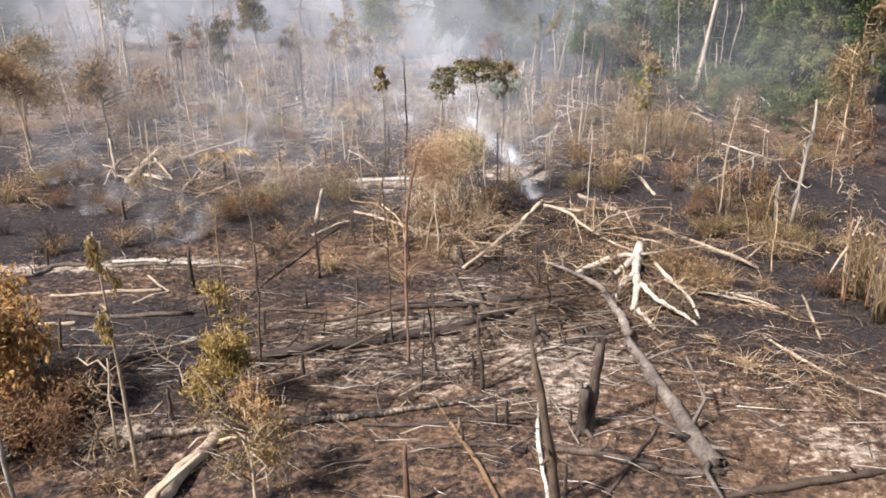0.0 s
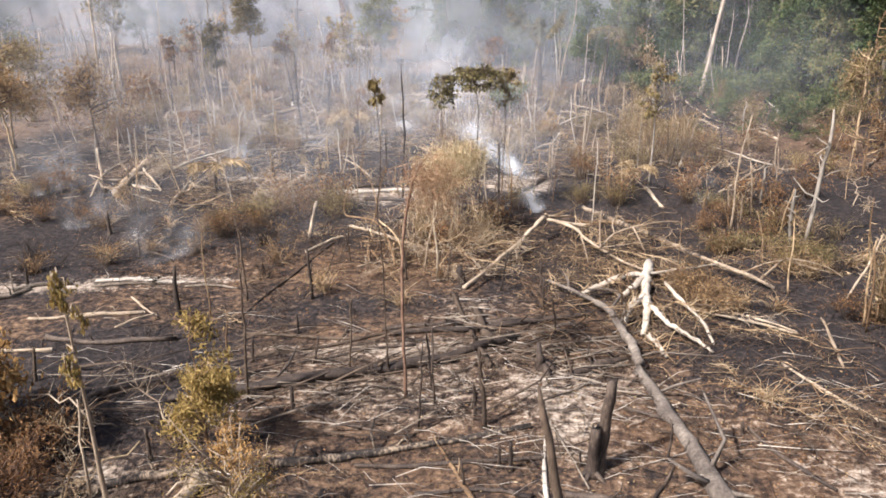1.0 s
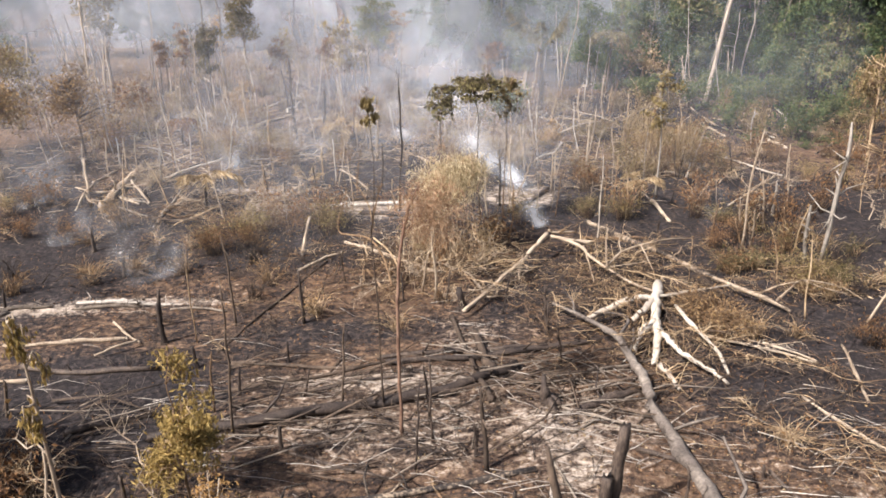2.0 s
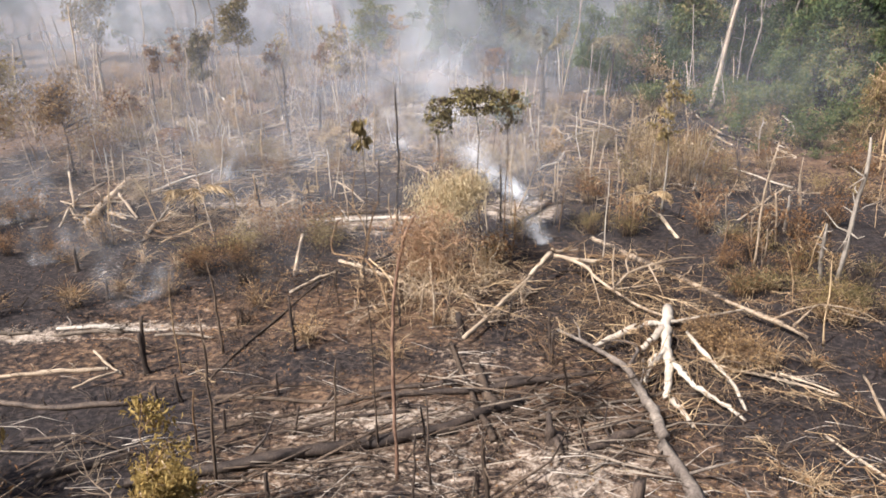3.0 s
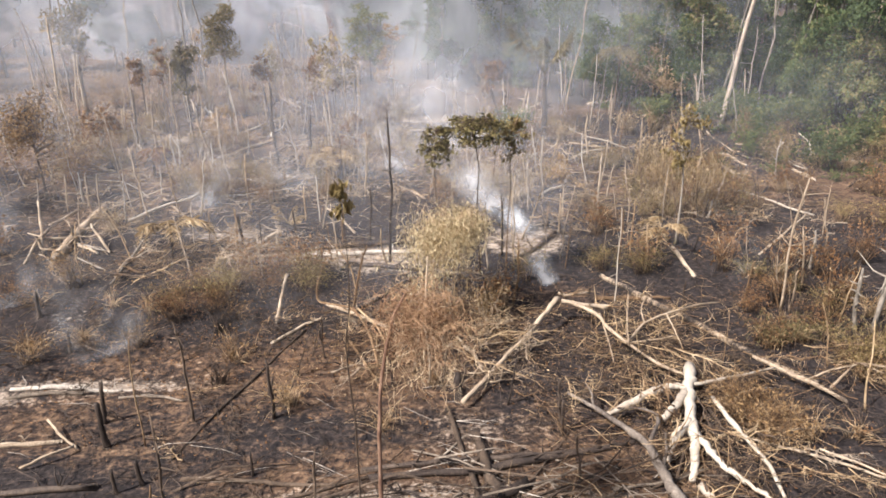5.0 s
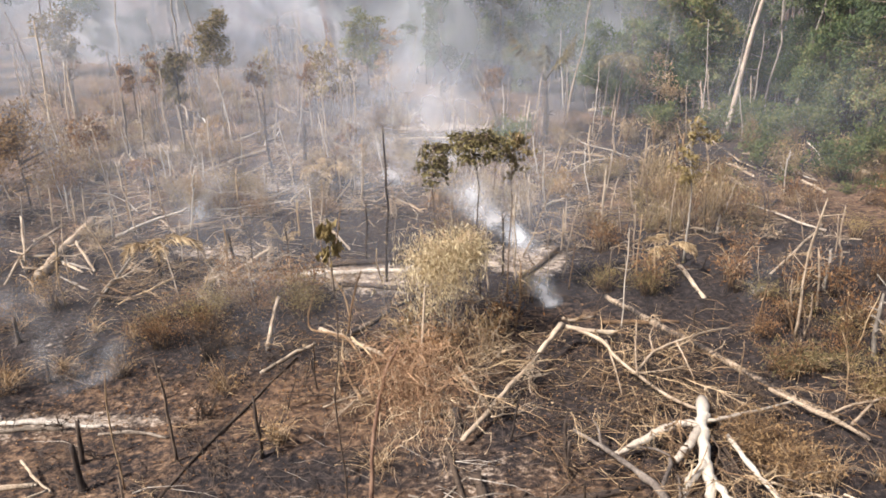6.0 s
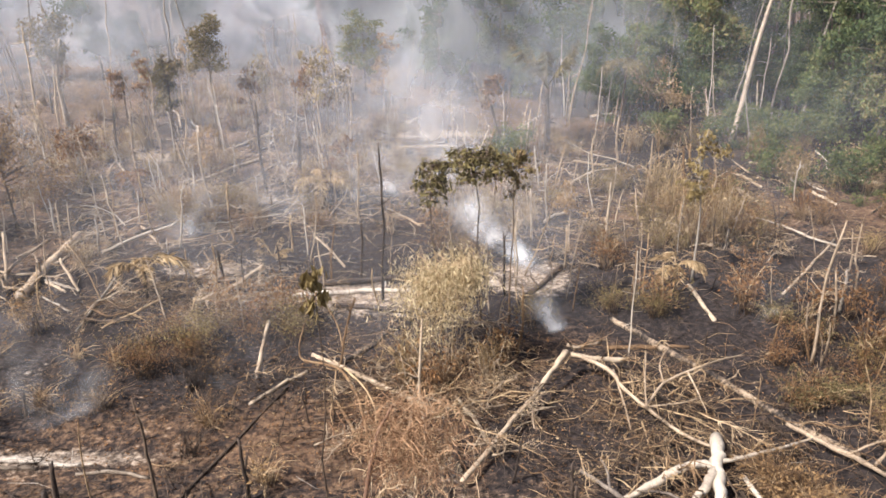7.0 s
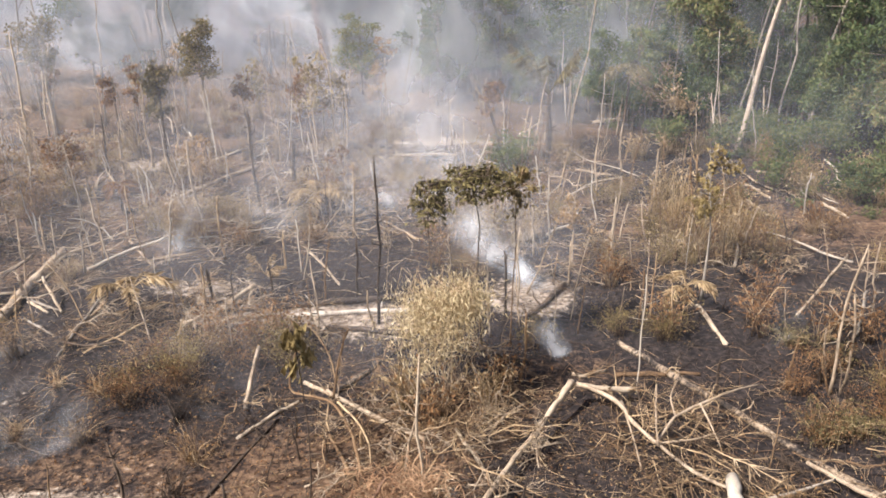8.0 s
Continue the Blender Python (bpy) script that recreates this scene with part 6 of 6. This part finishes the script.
# ---- thin trunks felled over the far clearing ----
# Bone here lightens the pale trunks' colour in place of brighter sunlight.
for _ in range(56):
    x, y = (rngl.uniform(-26, 6), rngl.uniform(46, 76)) if rngl.random() < 0.75 else (rngl.uniform(6, 26), rngl.uniform(42, 60))
    a, ln, r = rngl.uniform(0.25, 2.5), rngl.uniform(1.6, 6.0), rngl.uniform(0.035, 0.09)
    e = (x + ln * math.cos(a), y + ln * math.sin(a))
    k = rngl.normal(size=4) * 0.07 * ln
    fallen_log([(x, y, r), (x * 0.65 + e[0] * 0.35 + k[0], y * 0.65 + e[1] * 0.35 + k[1], r + rngl.uniform(0, 0.3)), (x * 0.3 + e[0] * 0.7 + k[2], y * 0.3 + e[1] * 0.7 + k[3], r + rngl.uniform(0, 0.5)), (*e, r + rngl.uniform(0, 0.8))], [r, r * 0.9, r * 0.75, r * 0.5], ("bone", "bone", "pale", "mixed", "brown")[int(rngl.integers(0, 5))], "crooked pale felled trunk lying in the far clearing", stubs=0)

# ---- palms ----
frond_palm((7.9, 62.7), 4.6, 0.15, 5, 3.6, 1.6, 0.5, "char", "dull_leaf", "burnt palm with a black stem and upright olive fronds")
frond_palm((13.6, 66.0), 5.4, 0.11, 11, 2.8, 0.5, 0.95, "brown", "dull_leaf", "scorched palm with drooping olive-brown fronds")
frond_palm((10.2, 40.6), 1.3, 0.08, 9, 1.8, 0.7, 0.95, "brown", "straw", "small dead palm with drooping dry fronds")
frond_palm((-7.4, 44.6), 0.5, 0.07, 5, 1.5, 1.1, 0.6, "brown", "straw", "small palm with broad yellowed leaves")
frond_palm((-17.4, 54.4), 1.6, 0.09, 11, 1.7, 0.4, 0.8, "char", "brown_leaf", "small scorched palm with dry brown fronds")
frond_palm((-6.0, 52.5), 1.6, 0.09, 9, 2.4, 0.8, 1.0, "brown", "straw", "small dead palm with arched dry fronds")
frond_palm((-12.0, 40.8), 1.4, 0.08, 7, 2.6, 1.0, 1.3, "brown", "straw", "small dead palm with arched dry fronds")

# ---- forest behind the clearing ----
FOREST = ((19, 0.18, 4.2, 40, 170, 0.42), (15, 0.14, 3.4, 36, 160, 0.38), (23, 0.22, 4.8, 42, 170, 0.44), (11, 0.10, 2.6, 30, 140, 0.32), (8, 0.08, 2.2, 26, 120, 0.30), (4.2, 0.045, 1.9, 26, 110, 0.24))
rngf = np.random.default_rng(55)
made_forest = {}


def forest_tree(x, y, v):
    z = float(ground_height(x, y)) * 0.5 - 0.1
    if v not in made_forest:
        h, r, spread, limbs, per, leaf = FOREST[v]
        made_forest[v] = leafy_tree("forest_tree", (x, y), h, r, spread, limbs, per, leaf, "bark", "forest_leaf", "tall green rainforest tree at the edge of the burn" if v < 3 else "young green rainforest tree in the understorey", start=(0.40, 0.36, 0.44, 0.28, 0.22, 0.08)[v], droop=0.35, group="forest trees", clump=0.24, boughs=14, seed=900 + v)
        return
    copy_thing(made_forest[v], pose(x, y, z, 0, 0, rngf.uniform(0, 360)))


for x0, x1, y0, y1, count, kinds in ((27, 46, 62, 70, 24, (5, 5, 4)), (12, 40, 69, 79, 34, (5, 4, 5)), (-2, 24, 80, 92, 24, (5, 4, 3)), (12, 44, 70, 80, 34, (3, 4, 1, 4)), (16, 60, 78, 96, 34, (0, 1, 2, 3)), (-4, 24, 88, 106, 26, (1, 3, 4, 0)), (-60, 0, 102, 122, 34, (0, 1, 2, 3)),
                                     (0, 70, 100, 122, 8, (0, 2, 1)), (30, 50, 58, 72, 22, (0, 3, 4, 1)), (-70, -46, 66, 104, 14, (1, 3, 0)), (-40, 12, 124, 140, 3, (0, 2))):
    for _ in range(count):
        forest_tree(rngf.uniform(x0, x1), rngf.uniform(y0, y1), kinds[int(rngf.integers(0, len(kinds)))])


for _ in range(24):
    x, y = rngf.uniform(10, 42), rngf.uniform(69, 80)
    tip = rngf.normal(size=2) * 0.7
    r = rngf.uniform(0.03, 0.06)
    tall_trunk((x, y, 0), (x + tip[0] * 1.5 + 0.35, y + tip[1], 9.0), r, r * 0.7, ("grey", "pale")[int(rngf.integers(0, 2))])
for _ in range(18):
    x, y = rngf.uniform(-48, -6), rngf.uniform(70, 102)
    tip = rngf.normal(size=2) * 0.7
    r = rngf.uniform(0.05, 0.13)
    tall_trunk((x, y, 0), (x + tip[0], y + tip[1], 9.0), r, r * 0.7, ("white", "pale", "grey")[int(rngf.integers(0, 3))])
for _ in range(12):
    forest_tree(rngf.uniform(-60, -4), rngf.uniform(84, 106), (3, 4, 1)[int(rngf.integers(0, 3))])

for _ in range(22):
    x, y = rngf.uniform(-40, -4), rngf.uniform(58, 84)
    h = rngf.uniform(3, 8)
    tip = rngf.normal(size=2) * 0.06 * h
    r = rngf.uniform(0.035, 0.08)
    dead_pole((x, y, 0), (x + tip[0], y + tip[1], h), r, r * 0.5, ("pale", "pale", "grey")[int(rngf.integers(0, 3))], 9)
for k in range(12):
    x, y = rngf.uniform(-36, -2), rngf.uniform(62, 84)
    leafy_tree("scorched_tree", (x, y), rngf.uniform(3.5, 7.5), 0.07, rngf.uniform(0.9, 1.8), 16, 26, 0.3, "pale", ("brown_leaf", "olive_leaf", "orange_leaf")[k % 3], "small scorched tree with a sparse brown crown in thin smoke", start=0.5, droop=0.4, clump=0.22, group="scorched trees")

# ---- smoke ----
def smoke_veil(x0, x1, y, high, strength, seed, bow=3.0, dense=()):
    """A standing veil of drifting smoke: a wavy sheet, thickest near the middle of its height, that thins out to nothing."""
    u, v = np.meshgrid(np.linspace(0, 1, 60), np.linspace(0, 1, 24))
    x = x0 + (x1 - x0) * u
    z = -0.3 + high * v
    yy = y + bow * (fbm(x, z, 0.06, 2, seed) - 0.5) * 2
    d = np.clip(u / 0.22, 0, 1) * np.clip((1 - u) / 0.22, 0, 1)
    d = d * d * (3 - 2 * d)
    e = np.clip((1 - v) / 0.6, 0, 1)
    d = d * e * e * (3 - 2 * e) * strength * (0.55 + 0.9 * fbm(x, z, 0.09, 3, seed + 5))
    d = d * (0.15 + 0.85 * np.clip(z / (0.22 * high), 0, 1))
    east = np.clip((x - 2) / 26, 0, 1)
    d = d * (1 - 0.36 * east * east * (3 - 2 * east))
    for cx, cz, rx, rz, k in dense:
        d += k * np.exp(-((x - cx) / rx) ** 2 - ((z - cz) / rz) ** 2)
    i = np.arange(u.size).reshape(u.shape)
    q = np.stack([i[:-1, :-1], i[:-1, 1:], i[1:, 1:], i[1:, :-1]], -1).reshape(-1, 4)
    ob = new("smoke_haze", mesh_of("smoke_haze", (np.stack([x, yy, z], -1).reshape(-1, 3), q.tolist()), "thin_smoke"))
    ob.data.attributes.new("thickness", "FLOAT", "POINT").data.foreach_set("value", np.clip(d, 0, 0.9).ravel())
    return tagged(ob, "thin drifting grey-white smoke over the clearing", "smoke", kind="stuff")


smoke_veil(-30, 26, 37, 8, 0.035, 9, bow=2.0, dense=((0, 1.5, 8, 2.5, 0.05), (-9, 1.5, 5, 2.5, 0.05),))
smoke_veil(-34, 30, 43, 8, 0.08, 7, dense=((2, 2.0, 9, 3, 0.08), (-12, 1.5, 4, 2.5, 0.10), (-20, 1.5, 3, 2.5, 0.08)))
smoke_veil(-40, 36, 50, 10, 0.10, 6, dense=((-10, 3, 8, 4, 0.07), (-4, 3, 5, 4, 0.10)))
smoke_veil(-50, 56, 58, 14, 0.13, 1, dense=((-3, 4, 7, 5, 0.24), (9, 4, 8, 5, 0.14)))
smoke_veil(-60, 95, 70, 20, 0.19, 2, dense=((-2, 6, 6, 6, 0.28), (3, 3, 8, 4, 0.14), (14, 7, 10, 8, 0.18), (-26, 8, 16, 9, 0.04)))
smoke_veil(-85, 120, 85, 28, 0.36, 3, dense=((-5, 9, 11, 9, 0.30), (-17, 10, 8, 8, 0.30), (-34, 8, 14, 9, 0.10)))
smoke_veil(-110, 130, 104, 40, 0.7, 4, dense=((-36, 9, 18, 12, 0.3), (-6, 9, 14, 12, 0.3)))


def smoke_plume(path, widths, strength, seed, turn=0.0):
    """A rising plume: a ribbon that widens along its path, ragged and fading at its edges."""
    path, widths = np.array(path, float), np.array(widths, float)
    s = np.linspace(0, len(path) - 1, 72)
    k = np.arange(len(path))
    C = np.stack([np.interp(s, k, path[:, a]) for a in range(3)], 1)
    for _ in range(4):
        C[1:-1] = (C[:-2] + 2 * C[1:-1] + C[2:]) / 4
    W = np.interp(s, k, widths)
    c = np.linspace(-1, 1, 25)
    side = np.array([math.cos(turn), math.sin(turn), 0.25])
    V = C[:, None] + side * (W[:, None] * c)[..., None]
    V[..., 1] += 0.5 * W[:, None] * (fbm(V[..., 0] * 3, V[..., 2] * 3, 0.3, 2, seed) - 0.5)
    t = s / s[-1]
    d = strength * (1 - c[None] ** 2) ** 1.6 * (np.clip(t / 0.06, 0, 1) * (1 - t) ** 1.3 + 0.0)[:, None]
    d *= 0.12 + 2.3 * np.clip(fbm(V[..., 0], V[..., 2], 1.2, 4, seed + 2, 0.6) * 2.2 - 0.75, 0, 1)
    i = np.arange(72 * 25).reshape(72, 25)
    q = np.stack([i[:-1, :-1], i[:-1, 1:], i[1:, 1:], i[1:, :-1]], -1).reshape(-1, 4)
    ob = new("smoke_plume", mesh_of("smoke_plume", (V.reshape(-1, 3), q.tolist()), "plume_smoke"))
    ob.data.attributes.new("thickness", "FLOAT", "POINT").data.foreach_set("value", np.clip(d, 0, 1).ravel())
    return tagged(ob, "white smoke rising from smouldering wood", "smoke", "smoke plumes", kind="stuff")


PLUMES = (
    ([(5.0, 43.0, 0.0), (4.3, 43.2, 0.5), (3.2, 43.6, 1.3), (2.0, 44.0, 2.2), (1.1, 44.6, 3.4), (0.5, 46.0, 6.0), (-0.4, 48.5, 8.8), (-1.8, 53.0, 12.5)], [0.45, 0.70, 0.85, 1.1, 1.5, 2.4, 3.4, 4.8], 0.58, 41, 0.1),
    ([(5.1, 42.8, 0.0), (4.5, 43.0, 0.4), (3.7, 43.4, 1.0), (2.9, 43.8, 1.6), (2.2, 44.2, 2.4)], [0.5, 0.8, 0.8, 0.7, 0.6], 0.62, 48, 0.05),
    ([(4.6, 43.4, 0.1), (3.4, 43.9, 1.0), (2.0, 44.8, 2.4), (0.7, 47.0, 5.0), (-0.6, 50.0, 8.0)], [0.5, 0.9, 1.3, 2.2, 3.2], 0.36, 42, 0.5),
    ([(4.9, 37.2, 0.2), (4.4, 37.6, 0.9), (4.0, 38.2, 1.8), (3.2, 39.2, 3.2)], [0.4, 0.7, 1.0, 1.3], 0.5, 43, 0.2),
    ([(13.0, 37.2, 0.0), (12.8, 37.4, 1.0), (12.3, 37.8, 2.2), (11.6, 38.4, 3.6)], [0.6, 0.9, 1.3, 1.7], 0.34, 44, -0.2),
    ([(-11.5, 32.5, 0.0), (-12.0, 33.0, 1.0), (-12.8, 33.6, 2.4), (-13.6, 34.2, 4.0)], [1.6, 2.2, 2.8, 3.2], 0.18, 45, 0.2),
    ([(-12.5, 48.0, 0.0), (-12.3, 48.4, 1.0), (-12.2, 48.8, 2.2), (-12.8, 49.4, 4.2)], [1.4, 2.0, 2.4, 3.0], 0.28, 46, 0.0),
    ([(-8.0, 50.5, 0.0), (-8.2, 50.8, 1.0), (-8.6, 51.2, 2.2), (-9.2, 51.8, 4.2)], [1.6, 2.2, 2.6, 3.0], 0.24, 49, 0.1),
    ([(-21.2, 41.5, 0.0), (-21.4, 41.9, 1.0), (-21.8, 42.3, 2.0), (-22.4, 43.0, 3.6)], [1.8, 2.4, 2.8, 3.2], 0.26, 50, 0.1),
    ([(-16.8, 36.6, 0.0), (-17.0, 37.0, 0.8), (-17.4, 37.4, 1.8), (-18.0, 38.0, 3.2)], [1.8, 2.4, 2.8, 3.2], 0.20, 51, 0.1),
    ([(-2.6, 53.0, 0.0), (-2.8, 53.4, 1.2), (-3.4, 54.0, 3.0), (-4.2, 55.0, 6.0)], [2.2, 3.0, 3.6, 4.4], 0.34, 52, 0.0),
    ([(-6.5, 34.0, 0.0), (-6.8, 34.5, 1.0), (-7.4, 35.2, 2.4), (-8.2, 36.0, 4.2)], [2.4, 3.4, 4.0, 4.4], 0.04, 47, 0.1),
)
for path, widths, strength, seed, turn in PLUMES:
    smoke_plume(path, widths, strength, seed, turn)
